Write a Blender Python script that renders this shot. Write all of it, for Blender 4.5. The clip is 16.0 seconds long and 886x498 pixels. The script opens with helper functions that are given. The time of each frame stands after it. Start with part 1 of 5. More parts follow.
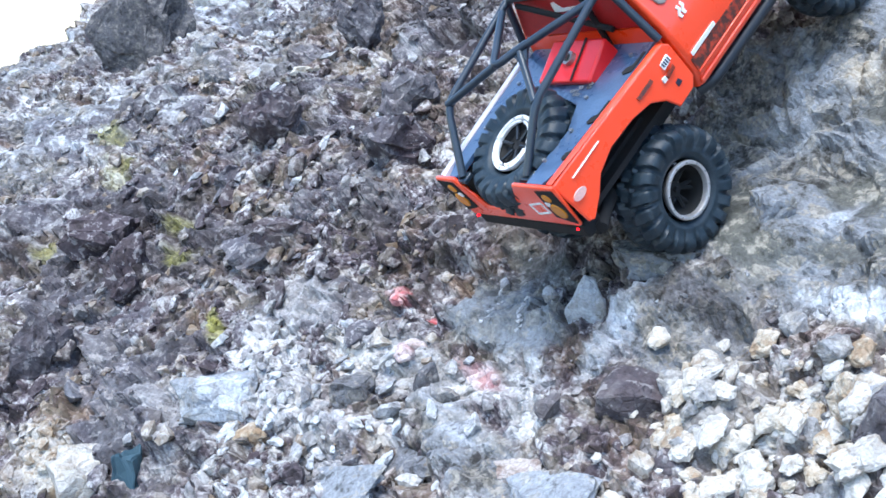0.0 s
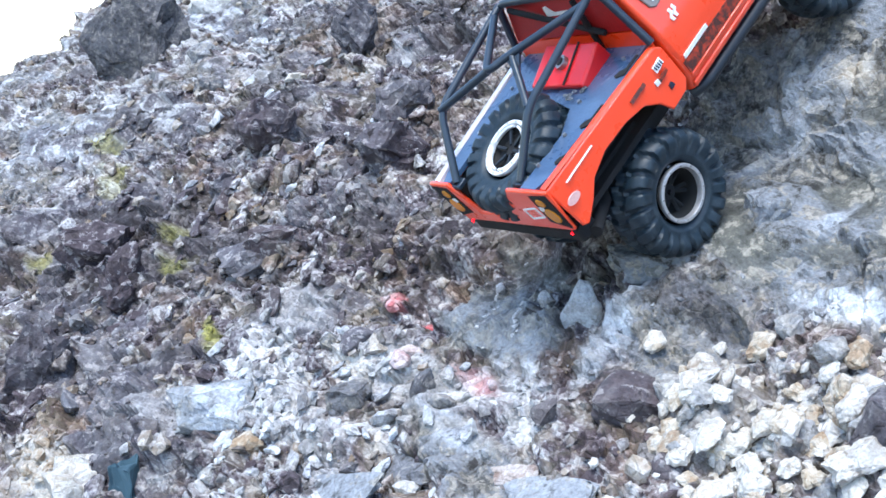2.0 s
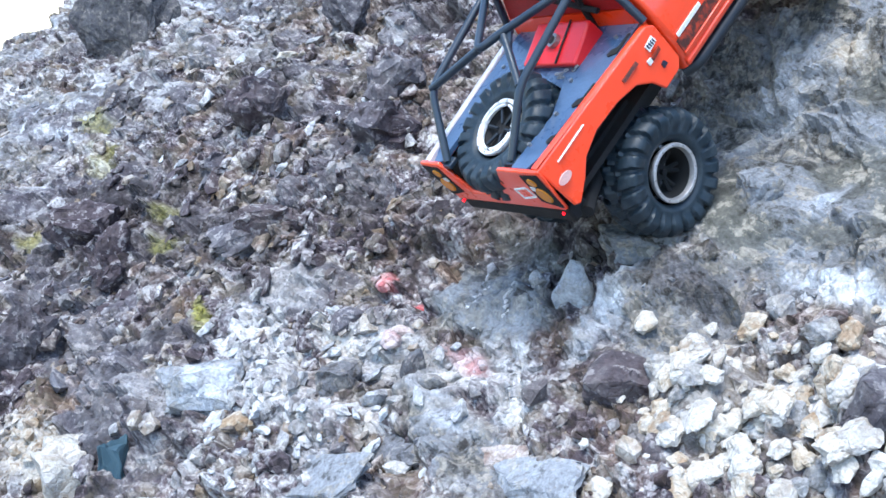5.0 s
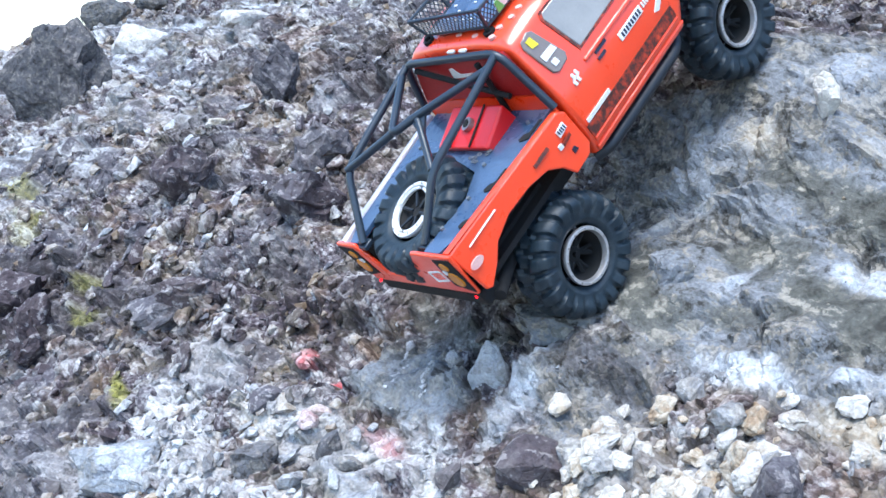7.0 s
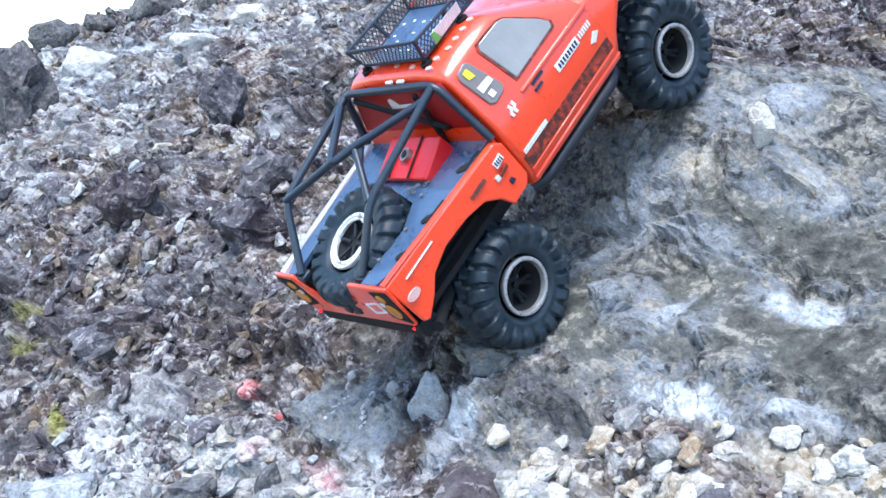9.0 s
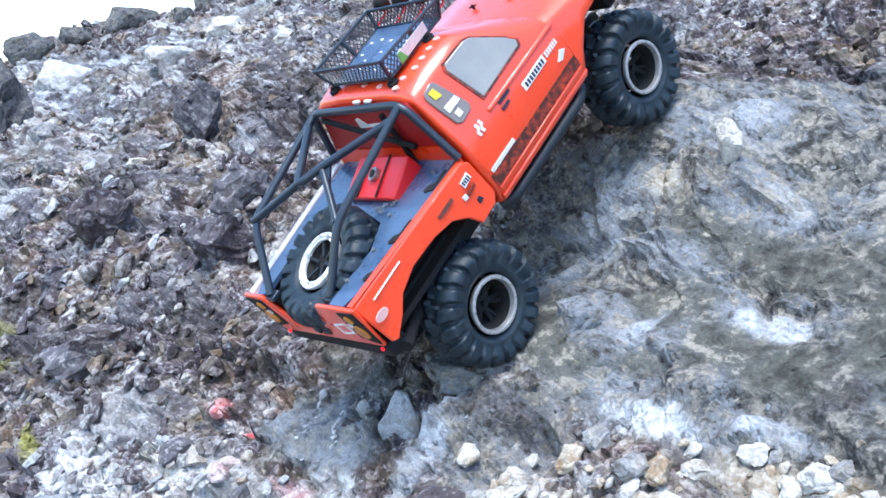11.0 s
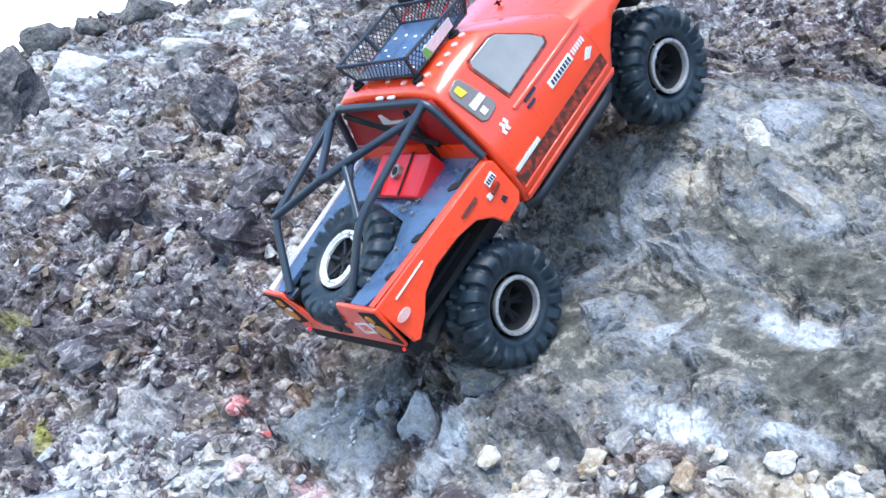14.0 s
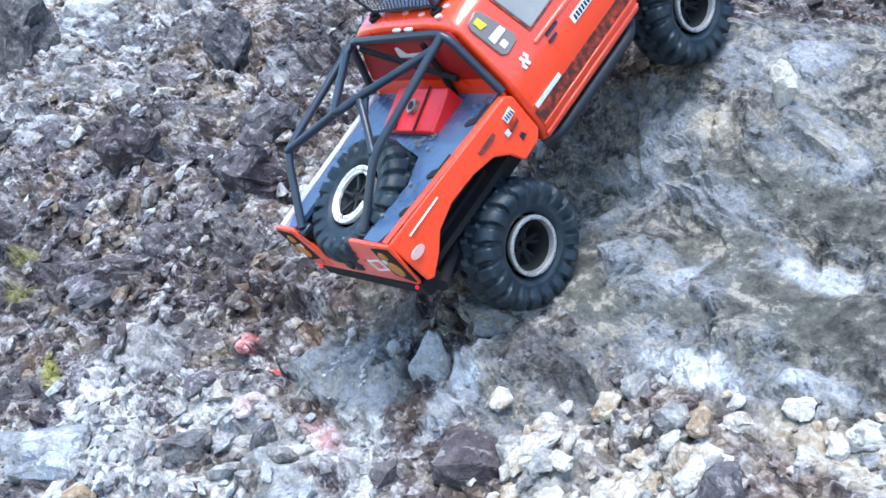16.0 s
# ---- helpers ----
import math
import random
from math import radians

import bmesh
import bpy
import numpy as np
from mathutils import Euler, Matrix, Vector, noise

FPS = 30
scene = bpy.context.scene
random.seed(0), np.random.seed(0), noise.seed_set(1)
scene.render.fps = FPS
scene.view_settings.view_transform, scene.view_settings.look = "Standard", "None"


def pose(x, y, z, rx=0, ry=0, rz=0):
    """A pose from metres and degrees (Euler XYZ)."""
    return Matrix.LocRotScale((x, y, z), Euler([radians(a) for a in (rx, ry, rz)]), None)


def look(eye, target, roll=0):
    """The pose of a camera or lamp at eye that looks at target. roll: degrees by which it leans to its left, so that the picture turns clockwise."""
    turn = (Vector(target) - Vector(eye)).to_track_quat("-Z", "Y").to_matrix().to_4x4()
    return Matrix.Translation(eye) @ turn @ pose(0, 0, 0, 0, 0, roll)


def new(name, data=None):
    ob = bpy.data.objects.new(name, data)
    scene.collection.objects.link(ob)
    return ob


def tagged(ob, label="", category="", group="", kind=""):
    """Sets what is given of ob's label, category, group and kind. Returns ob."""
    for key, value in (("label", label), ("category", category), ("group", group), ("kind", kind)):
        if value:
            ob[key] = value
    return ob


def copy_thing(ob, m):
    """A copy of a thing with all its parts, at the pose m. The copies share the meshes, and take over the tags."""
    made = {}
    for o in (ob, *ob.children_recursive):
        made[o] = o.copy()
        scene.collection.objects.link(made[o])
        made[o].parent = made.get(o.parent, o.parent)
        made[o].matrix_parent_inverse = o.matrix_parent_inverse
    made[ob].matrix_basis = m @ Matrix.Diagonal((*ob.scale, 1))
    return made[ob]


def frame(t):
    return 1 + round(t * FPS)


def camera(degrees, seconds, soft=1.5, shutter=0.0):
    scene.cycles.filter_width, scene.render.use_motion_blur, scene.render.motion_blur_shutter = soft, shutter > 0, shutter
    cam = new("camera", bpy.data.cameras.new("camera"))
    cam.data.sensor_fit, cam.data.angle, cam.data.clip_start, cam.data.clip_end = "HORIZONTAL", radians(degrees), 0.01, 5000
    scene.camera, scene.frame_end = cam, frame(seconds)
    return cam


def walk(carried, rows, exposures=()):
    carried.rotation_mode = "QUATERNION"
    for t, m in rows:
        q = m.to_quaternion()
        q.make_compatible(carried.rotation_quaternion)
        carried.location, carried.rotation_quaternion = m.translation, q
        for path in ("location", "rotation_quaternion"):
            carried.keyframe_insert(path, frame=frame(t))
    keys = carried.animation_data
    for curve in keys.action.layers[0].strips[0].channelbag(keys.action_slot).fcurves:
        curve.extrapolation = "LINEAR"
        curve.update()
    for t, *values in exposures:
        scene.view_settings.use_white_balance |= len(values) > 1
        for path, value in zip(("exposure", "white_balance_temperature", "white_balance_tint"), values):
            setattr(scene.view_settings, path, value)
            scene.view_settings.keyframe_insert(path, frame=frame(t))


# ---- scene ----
# ---- camera and its path ----
PATH = [  # seconds, eye, yaw to the left, pitch, roll
    (0.0, -0.0677, -0.0232, 1.2955, 6.37, -11.22, 0.19),
    (0.5, -0.0691, -0.0250, 1.2993, 6.52, -11.19, -0.14),
    (1.0, -0.0687, -0.0237, 1.3000, 6.45, -11.02, -0.36),
    (1.5, -0.0668, -0.0211, 1.2995, 6.40, -10.94, -0.34),
    (2.0, -0.0642, -0.0201, 1.2967, 6.30, -11.01, -0.47),
    (2.5, -0.0635, -0.0190, 1.2952, 6.26, -11.17, -0.45),
    (3.0, -0.0628, -0.0171, 1.2927, 6.22, -11.43, -0.30),
    (5.5, -0.0627, -0.0106, 1.2970, 5.69, -12.04, -0.28),
    (6.0, -0.0560, -0.0063, 1.3036, 4.79, -11.61, 0.12),
    (6.5, -0.0459, -0.0065, 1.3130, 3.77, -10.90, 0.36),
    (7.0, -0.0348, -0.0080, 1.3236, 3.09, -9.41, 0.19),
    (7.5, -0.0258, -0.0077, 1.3282, 2.32, -8.91, 0.21),
    (8.0, -0.0223, -0.0061, 1.3303, 1.85, -8.90, 0.13),
    (8.5, -0.0194, -0.0012, 1.3261, 1.54, -9.41, -0.03),
    (9.0, -0.0153, -0.0029, 1.3350, 1.01, -8.47, 0.30),
    (11.5, 0.0000, 0.0000, 1.3500, 0.00, -8.00, 0.00),
    (12.0, -0.0005, 0.0013, 1.3535, -0.11, -7.69, 0.26),
    (12.5, -0.0008, 0.0041, 1.3516, -0.07, -7.48, 0.23),
    (13.0, -0.0047, 0.0054, 1.3526, -0.08, -7.74, 0.35),
    (13.5, -0.0086, 0.0083, 1.3512, 0.29, -7.88, 0.29),
    (14.0, -0.0128, 0.0134, 1.3493, 0.70, -8.44, 0.57),
    (14.5, -0.0137, 0.0252, 1.3414, 1.05, -9.64, 0.78),
    (15.0, -0.0171, 0.0267, 1.3408, 1.23, -9.87, 1.43),
    (15.5, -0.0169, 0.0296, 1.3382, 1.27, -10.18, 1.64),
    (16.0, -0.0164, 0.0332, 1.3343, 1.22, -10.97, 1.61),
]


def aim(yaw, pitch, roll):
    return pose(0, 0, 0, 0, 0, yaw) @ pose(0, 0, 0, 90 + pitch, 0, 0) @ pose(0, 0, 0, 0, 0, roll)


cam = camera(43, 16.0, soft=1.6)
walk(cam, [(t, Matrix.Translation((x, y, z)) @ aim(a, b, c)) for t, x, y, z, a, b, c in PATH],
     exposures=[(0.0, 1.7, 6010, 7), (16.0, 1.7, 6010, 7)])

# ---- light: bright overcast sky with a broad veiled sun ----
world = bpy.data.worlds.new("overcast_sky")
scene.world = world
world.use_nodes = True
wt = world.node_tree
sky = wt.nodes.new("ShaderNodeTexSky")
sky.sky_type = "NISHITA"
sky.sun_disc = False
sky.sun_elevation = radians(70)
sky.sun_rotation = radians(199)
sky.air_density = 1.0
sky.dust_density = 0.5
wt.links.new(sky.outputs[0], wt.nodes["Background"].inputs[0])
wt.nodes["Background"].inputs[1].default_value = 0.133
sun = new("sun", bpy.data.lights.new("sun", "SUN"))
sun.data.energy = 1.55
sun.data.angle = radians(34)
sun.data.color = (1.0, 0.96, 0.9)
sun.matrix_world = look((-1.0, -1.75, 9.55), (0, 1.15, 1.1))

# ---- materials ----


def mat(name, base, rough=0.6, metal=0.0, coat=0.0):
    m = bpy.data.materials.new(name)
    m.use_nodes = True
    b = m.node_tree.nodes["Principled BSDF"]
    b.inputs["Base Color"].default_value = (*base, 1)
    b.inputs["Roughness"].default_value = rough
    b.inputs["Metallic"].default_value = metal
    b.inputs["Coat Weight"].default_value = coat
    return m, m.node_tree, b


def node(nt, kind, **inputs):
    n = nt.nodes.new(kind)
    for k, v in inputs.items():
        n.inputs[k.replace("_", " ")].default_value = v
    return n


def noise_tex(nt, scale, detail=6.0, rough=0.6, coord="Object"):
    tc = nt.nodes.new("ShaderNodeTexCoord")
    n = node(nt, "ShaderNodeTexNoise", Scale=scale, Detail=detail, Roughness=rough)
    nt.links.new(tc.outputs[coord], n.inputs["Vector"])
    return n


def ramp(nt, src, stops):
    r = nt.nodes.new("ShaderNodeValToRGB")
    el = r.color_ramp.elements
    while len(el) < len(stops):
        el.new(0.5)
    for e, (p, c) in zip(el, stops):
        e.position, e.color = p, (*c, 1) if len(c) == 3 else c
    nt.links.new(src, r.inputs[0])
    return r


def mix(nt, fac, a, b, blend="MIX"):
    m = nt.nodes.new("ShaderNodeMix")
    m.data_type, m.blend_type = "RGBA", blend
    for sock, v in ((m.inputs[0], fac), (m.inputs[6], a), (m.inputs[7], b)):
        if isinstance(v, (int, float)):
            sock.default_value = v
        elif isinstance(v, tuple):
            sock.default_value = (*v, 1)
        else:
            nt.links.new(v, sock)
    return m.outputs[2]


def bump(nt, b, height, strength, dist):
    n = node(nt, "ShaderNodeBump", Strength=strength, Distance=dist)
    nt.links.new(height, n.inputs["Height"])
    nt.links.new(n.outputs[0], b.inputs["Normal"])
    return n


def worn(name, base, dirt, rough, metal=0.0, coat=0.0, amount=0.35, scale=30.0, fine=400.0, bump_d=0.0002, grain=0.14):
    """A painted, rubber or plastic surface with a second colour in patches, mostly dust, and a fine grain."""
    m, nt, b = mat(name, base, rough, metal, coat)
    big, small = noise_tex(nt, scale, 8, 0.65), noise_tex(nt, fine, 4, 0.6)
    f = ramp(nt, big.outputs["Fac"], [(0.45, (0, 0, 0)), (0.75, (amount,) * 3)])
    c = mix(nt, f.outputs[0], base, dirt)
    g = ramp(nt, small.outputs["Fac"], [(0.3, (1 - grain,) * 3), (0.7, (1 + grain * 0.7,) * 3)])
    nt.links.new(mix(nt, 1.0, c, g.outputs[0], "MULTIPLY"), b.inputs["Base Color"])
    rr = ramp(nt, big.outputs["Fac"], [(0.35, (rough,) * 3), (0.8, (min(1, rough + 0.25),) * 3)])
    nt.links.new(rr.outputs[0], b.inputs["Roughness"])
    bump(nt, b, small.outputs["Fac"], 0.5, bump_d)
    return m


PAINT = worn("orange_red_paint", (0.95, 0.062, 0.011), (0.82, 0.1, 0.035), 0.25, coat=0.85, amount=0.2, bump_d=0.00002, grain=0.03)
PAINT.node_tree.nodes["Principled BSDF"].inputs["Coat IOR"].default_value = 1.6
PAINT.node_tree.nodes["Principled BSDF"].inputs["Coat Roughness"].default_value = 0.14
# left bed rail: sky reflection on the gloss, put into a pale base colour
PALERAIL = worn("rail_painted_reflection", (0.6, 0.58, 0.64), (0.75, 0.4, 0.33), 0.3, coat=0.5, amount=0.4, grain=0.04, bump_d=0.00002)
REDBOX = worn("red_plastic", (0.72, 0.012, 0.015), (0.4, 0.05, 0.04), 0.3, coat=0.3, amount=0.2, bump_d=0.00002, grain=0.03)
# bluish base paints in the sheen on the black tread; the specks are dust
RUBBER = worn("tyre_rubber", (0.008, 0.02, 0.031), (0.07, 0.09, 0.105), 0.42, amount=0.55, scale=75, fine=900, grain=0.3)
# black bars; their blue cast is sky sheen put into the base colour
CAGE = worn("black_cage_plastic", (0.012, 0.024, 0.04), (0.045, 0.055, 0.07), 0.36, amount=0.3, coat=0.3)
# black deck and tray: the sky's blue sheen is put into both colours
DECK = worn("satin_deck_painted_sheen", (0.055, 0.1, 0.185), (0.12, 0.18, 0.27), 0.22, amount=0.6, coat=0.6)
BLACK = worn("matt_black", (0.006, 0.006, 0.007), (0.02, 0.018, 0.016), 0.75, amount=0.4)
SLIDER = worn("black_side_tube", (0.012, 0.017, 0.024), (0.04, 0.043, 0.05), 0.4, amount=0.3)
CHROME = worn("dull_silver_ring", (0.72, 0.72, 0.73), (0.42, 0.41, 0.4), 0.3, metal=0.8, amount=0.5)
WHITERING = worn("white_ring", (0.82, 0.83, 0.84), (0.5, 0.5, 0.48), 0.35, amount=0.25)
WHITE = worn("white_decal", (0.78, 0.78, 0.76), (0.5, 0.45, 0.42), 0.4, amount=0.2)
YELLOW = mat("yellow_decal", (0.75, 0.62, 0.03), 0.4)[0]
GREENDEC = mat("green_decal", (0.12, 0.5, 0.12), 0.4)[0]
INK = mat("dark_decal_ink", (0.02, 0.025, 0.05), 0.45)[0]
MUD = worn("muddy_decal_stripe", (0.07, 0.022, 0.016), (0.8, 0.07, 0.02), 0.5, amount=1.0, scale=130)
PINKDAB = worn("pale_pink_dab", (0.85, 0.5, 0.45), (0.8, 0.3, 0.25), 0.35, amount=0.4)
DARKRIM = worn("dark_wheel_inside", (0.007, 0.008, 0.009), (0.02, 0.02, 0.02), 0.8, amount=0.3)
AMBER = mat("amber_lens", (0.6, 0.22, 0.01), 0.2)[0]
REDLED, _nt, _b = mat("lit_red_lamp", (0.8, 0.01, 0.02), 0.3)
_b.inputs["Emission Color"].default_value = (1.0, 0.002, 0.008, 1)
_b.inputs["Emission Strength"].default_value = 1.6
# grey base and lighter patches carry the sky's reflection in the glass
GLASS = worn("window_painted_reflection", (0.27, 0.265, 0.25), (0.42, 0.4, 0.36), 0.08, amount=0.5, scale=14, coat=0.8, grain=0.03, bump_d=0.00001)
DARKGLASS = worn("dark_window", (0.2, 0.165, 0.145), (0.27, 0.24, 0.21), 0.12, amount=0.6, scale=25, coat=0.6, grain=0.04, bump_d=0.00001)
STEEL = worn("bare_metal", (0.4, 0.4, 0.4), (0.2, 0.19, 0.18), 0.4, metal=0.9)


def rock_material():
    m, nt, b = mat("weathered_rock", (0.2, 0.18, 0.18), 0.88)
    L = nt.links

    def attr(name):
        a = nt.nodes.new("ShaderNodeAttribute")
        a.attribute_name = name
        return a.outputs["Fac"]

    def math_node(op, *vals):
        n = nt.nodes.new("ShaderNodeMath")
        n.operation = op
        for sock, v in zip(n.inputs, vals):
            if isinstance(v, (int, float)):
                sock.default_value = v
            else:
                L.new(v, sock)
        return n.outputs[0]

    place = nt.nodes.new("ShaderNodeNewGeometry").outputs["Position"]

    def cloud(scale, detail, rough):
        n = node(nt, "ShaderNodeTexNoise", Scale=scale, Detail=detail, Roughness=rough)
        L.new(place, n.inputs["Vector"])
        return n

    broad, mid, fine, slow = cloud(11, 5, 0.55), cloud(48, 4, 0.55), cloud(330, 3, 0.55), cloud(16, 1, 0.5)
    patch, flake = cloud(19, 6, 0.6), cloud(60, 7, 0.66)
    warp = nt.nodes.new("ShaderNodeVectorMath")
    warp.operation = "MULTIPLY_ADD"
    warp.inputs[1].default_value = (0.012, 0.012, 0.012)
    L.new(slow.outputs["Color"], warp.inputs[0])
    L.new(place, warp.inputs[2])

    def cells(scale, feature="F1"):
        v = nt.nodes.new("ShaderNodeTexVoronoi")
        v.feature = feature
        v.inputs["Scale"].default_value = scale
        L.new(warp.outputs[0], v.inputs["Vector"])
        if feature != "F1":
            return v.outputs["Distance"]
        sep = nt.nodes.new("ShaderNodeSeparateColor")
        L.new(v.outputs["Color"], sep.inputs[0])
        return sep.outputs[0]

    ca, cb, cc = cells(30), cells(85), cells(210)
    eb, ec = cells(85, "DISTANCE_TO_EDGE"), cells(210, "DISTANCE_TO_EDGE")
    info = nt.nodes.new("ShaderNodeObjectInfo")
    clods, grit = cloud(26, 10, 0.68), cloud(120, 6, 0.7)
    tone = math_node("MULTIPLY_ADD", ca, 0.12, math_node("MULTIPLY_ADD", cb, 0.24, math_node("MULTIPLY_ADD", cc, 0.2, 0.22)))
    tone = math_node("MULTIPLY_ADD", math_node("SUBTRACT", clods.outputs["Fac"], 0.5), 1.0, tone)
    tone = math_node("MULTIPLY_ADD", math_node("SUBTRACT", grit.outputs["Fac"], 0.5), 0.75, tone)
    tone = math_node("MULTIPLY_ADD", math_node("SUBTRACT", attr("cell"), 0.45), 0.5, tone)
    tone = math_node("MULTIPLY_ADD", tone, 1.25, -0.14)
    # purple-brown broken rock with pale fragments
    c = ramp(nt, tone, [(0.24, (0.02, 0.014, 0.016)), (0.42, (0.07, 0.05, 0.06)), (0.55, (0.17, 0.145, 0.15)), (0.68, (0.31, 0.29, 0.29)), (0.82, (0.54, 0.525, 0.515))]).outputs[0]
    ru = ramp(nt, broad.outputs["Fac"], [(0.5, (0, 0, 0)), (0.64, (0.4,) * 3)]).outputs[0]
    c = mix(nt, ru, c, mix(nt, cb, (0.13, 0.08, 0.045), (0.4, 0.27, 0.165)))
    tn = ramp(nt, patch.outputs["Fac"], [(0.49, (0, 0, 0)), (0.58, (0.42,) * 3)]).outputs[0]
    c = mix(nt, tn, c, mix(nt, cb, (0.11, 0.095, 0.062), (0.4, 0.345, 0.255)))
    joint = ramp(nt, eb, [(0.0, (0.3,) * 3), (0.12, (1.0,) * 3)]).outputs[0]
    c = mix(nt, 0.4, c, mix(nt, 1.0, c, joint, "MULTIPLY"))
    rusty = ramp(nt, tone, [(0.2, (0.035, 0.02, 0.014)), (0.5, (0.14, 0.09, 0.062)), (0.8, (0.34, 0.25, 0.185))]).outputs[0]
    c = mix(nt, attr("rust"), c, rusty)
    # blue-grey slab with brown patches
    pt = math_node("MULTIPLY_ADD", cb, 0.1, patch.outputs["Fac"])
    st = math_node("MULTIPLY_ADD", attr("crust"), 0.34, math_node("MULTIPLY_ADD", broad.outputs["Fac"], 0.3, math_node("MULTIPLY_ADD", flake.outputs["Fac"], 1.0, math_node("MULTIPLY_ADD", grit.outputs["Fac"], 0.55, -0.605))))
    sl = ramp(nt, st, [(0.24, (0.045, 0.042, 0.037)), (0.38, (0.085, 0.082, 0.075)), (0.41, (0.125, 0.126, 0.126)), (0.53, (0.155, 0.162, 0.172)), (0.68, (0.215, 0.228, 0.248)), (0.82, (0.31, 0.328, 0.36))]).outputs[0]
    ft = math_node("MULTIPLY_ADD", attr("crust"), -0.12, flake.outputs["Fac"])
    pm = ramp(nt, ft, [(0.455, (0, 0, 0)), (0.475, (0.8,) * 3)]).outputs[0]
    brown = mix(nt, cc, (0.11, 0.1, 0.078), (0.32, 0.285, 0.23))
    sl = mix(nt, pm, sl, brown)
    pits = ramp(nt, flake.outputs["Fac"], [(0.36, (0.35,) * 3), (0.41, (1.0,) * 3)]).outputs[0]
    sl = mix(nt, 0.8, sl, mix(nt, 1.0, sl, pits, "MULTIPLY"))
    crack = ramp(nt, cells(11, "DISTANCE_TO_EDGE"), [(0.0, (0.35,) * 3), (0.012, (1.0,) * 3)]).outputs[0]
    sl = mix(nt, 0.4, sl, mix(nt, 1.0, sl, crack, "MULTIPLY"))
    c = mix(nt, attr("slab"), c, sl)
    ot = math_node("MULTIPLY_ADD", flake.outputs["Fac"], 0.7, math_node("MULTIPLY", patch.outputs["Fac"], 0.4))
    om = ramp(nt, ot, [(0.42, (0.03, 0.029, 0.024)), (0.53, (0.07, 0.07, 0.058)), (0.61, (0.1, 0.1, 0.085)), (0.625, (0.21, 0.195, 0.16)), (0.67, (0.3, 0.28, 0.235))]).outputs[0]
    c = mix(nt, attr("olive"), c, om)
    dsl = math_node("MULTIPLY_ADD", flake.outputs["Fac"], 0.4, math_node("MULTIPLY_ADD", info.outputs["Random"], 0.3, math_node("MULTIPLY", broad.outputs["Fac"], 0.5)))
    slt = ramp(nt, dsl, [(0.3, (0.042, 0.028, 0.033)), (0.5, (0.072, 0.055, 0.063)), (0.68, (0.1, 0.097, 0.113)), (0.85, (0.155, 0.162, 0.185))]).outputs[0]
    slt = mix(nt, 0.85, slt, mix(nt, 1.0, slt, pits, "MULTIPLY"))
    fleck = ramp(nt, math_node("MULTIPLY_ADD", cc, 0.12, flake.outputs["Fac"]), [(0.63, (0, 0, 0)), (0.66, (0.7,) * 3)]).outputs[0]
    slt = mix(nt, fleck, slt, (0.36, 0.335, 0.33))
    c = mix(nt, attr("slate"), c, slt)
    # near-black: dark rock, and shade painted under the truck and in gaps
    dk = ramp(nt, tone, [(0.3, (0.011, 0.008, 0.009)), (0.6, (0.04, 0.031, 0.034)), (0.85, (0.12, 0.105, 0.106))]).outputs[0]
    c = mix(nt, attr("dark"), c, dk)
    vary = math_node("MULTIPLY_ADD", info.outputs["Random"], 0.35, math_node("MULTIPLY", tone, 0.9))
    wh = ramp(nt, vary, [(0.25, (0.2, 0.19, 0.185)), (0.5, (0.37, 0.362, 0.36)), (0.7, (0.49, 0.483, 0.475)), (0.92, (0.63, 0.622, 0.61))]).outputs[0]
    wh = mix(nt, attr("slab"), wh, mix(nt, 1.0, wh, (0.96, 1.03, 1.13), "MULTIPLY"))
    wh = mix(nt, 0.7, wh, mix(nt, 1.0, wh, pits, "MULTIPLY"))
    wh = mix(nt, mix(nt, 0.45, (0, 0, 0), pm), wh, brown)
    c = mix(nt, attr("pale"), c, wh)
    cm = ramp(nt, math_node("MULTIPLY_ADD", broad.outputs["Fac"], 0.5, vary), [(0.45, (0.36, 0.25, 0.15)), (0.68, (0.49, 0.41, 0.3)), (1.0, (0.6, 0.56, 0.49))]).outputs[0]
    c = mix(nt, attr("cream"), c, cm)
    c = mix(nt, attr("moss"), c, mix(nt, cc, (0.15, 0.145, 0.04), (0.38, 0.36, 0.07)))
    c = mix(nt, attr("stain"), c, mix(nt, cb, (0.5, 0.09, 0.1), (0.62, 0.36, 0.35)))
    g = ramp(nt, fine.outputs["Fac"], [(0.36, (0.8,) * 3), (0.5, (1.0,) * 3), (0.64, (1.15,) * 3)]).outputs[0]
    c = mix(nt, 0.8, c, mix(nt, 1.0, c, g, "MULTIPLY"))
    L.new(c, b.inputs["Base Color"])
    hh = math_node("MULTIPLY_ADD", fine.outputs["Fac"], 0.18, math_node("MULTIPLY_ADD", mid.outputs["Fac"], 0.4, math_node("MULTIPLY_ADD", flake.outputs["Fac"], 0.5, math_node("MINIMUM", eb, 0.12))))
    hh = math_node("MULTIPLY", hh, math_node("MULTIPLY_ADD", attr("slab"), -0.15, 1.0))
    bump(nt, b, hh, 0.9, 0.005)
    return m


ROCK = rock_material()
# ---- the slope: its axes and the lie of the ground ----
FOOT = Vector((0.0035, 1.1558, 1.0999))          # origin of the slope
TRUCK_FOOT = Vector((0.0108, 1.127, 1.0984))     # between the rear wheels
AXLE_X, AXLE_Y, AXLE_Z = (0.6384, -0.7673, 0.0601), (0.5134, 0.4827, 0.7095), (-0.5734, -0.4221, 0.7022)
ALONG, UPHILL, OUT = np.array((-0.5722, 0.8201, 0.0)), np.array((0.5981, 0.4173, 0.6843)), np.array((-0.5612, -0.3915, 0.7292))
LEVEL = np.array((UPHILL[0], UPHILL[1], 0.0))
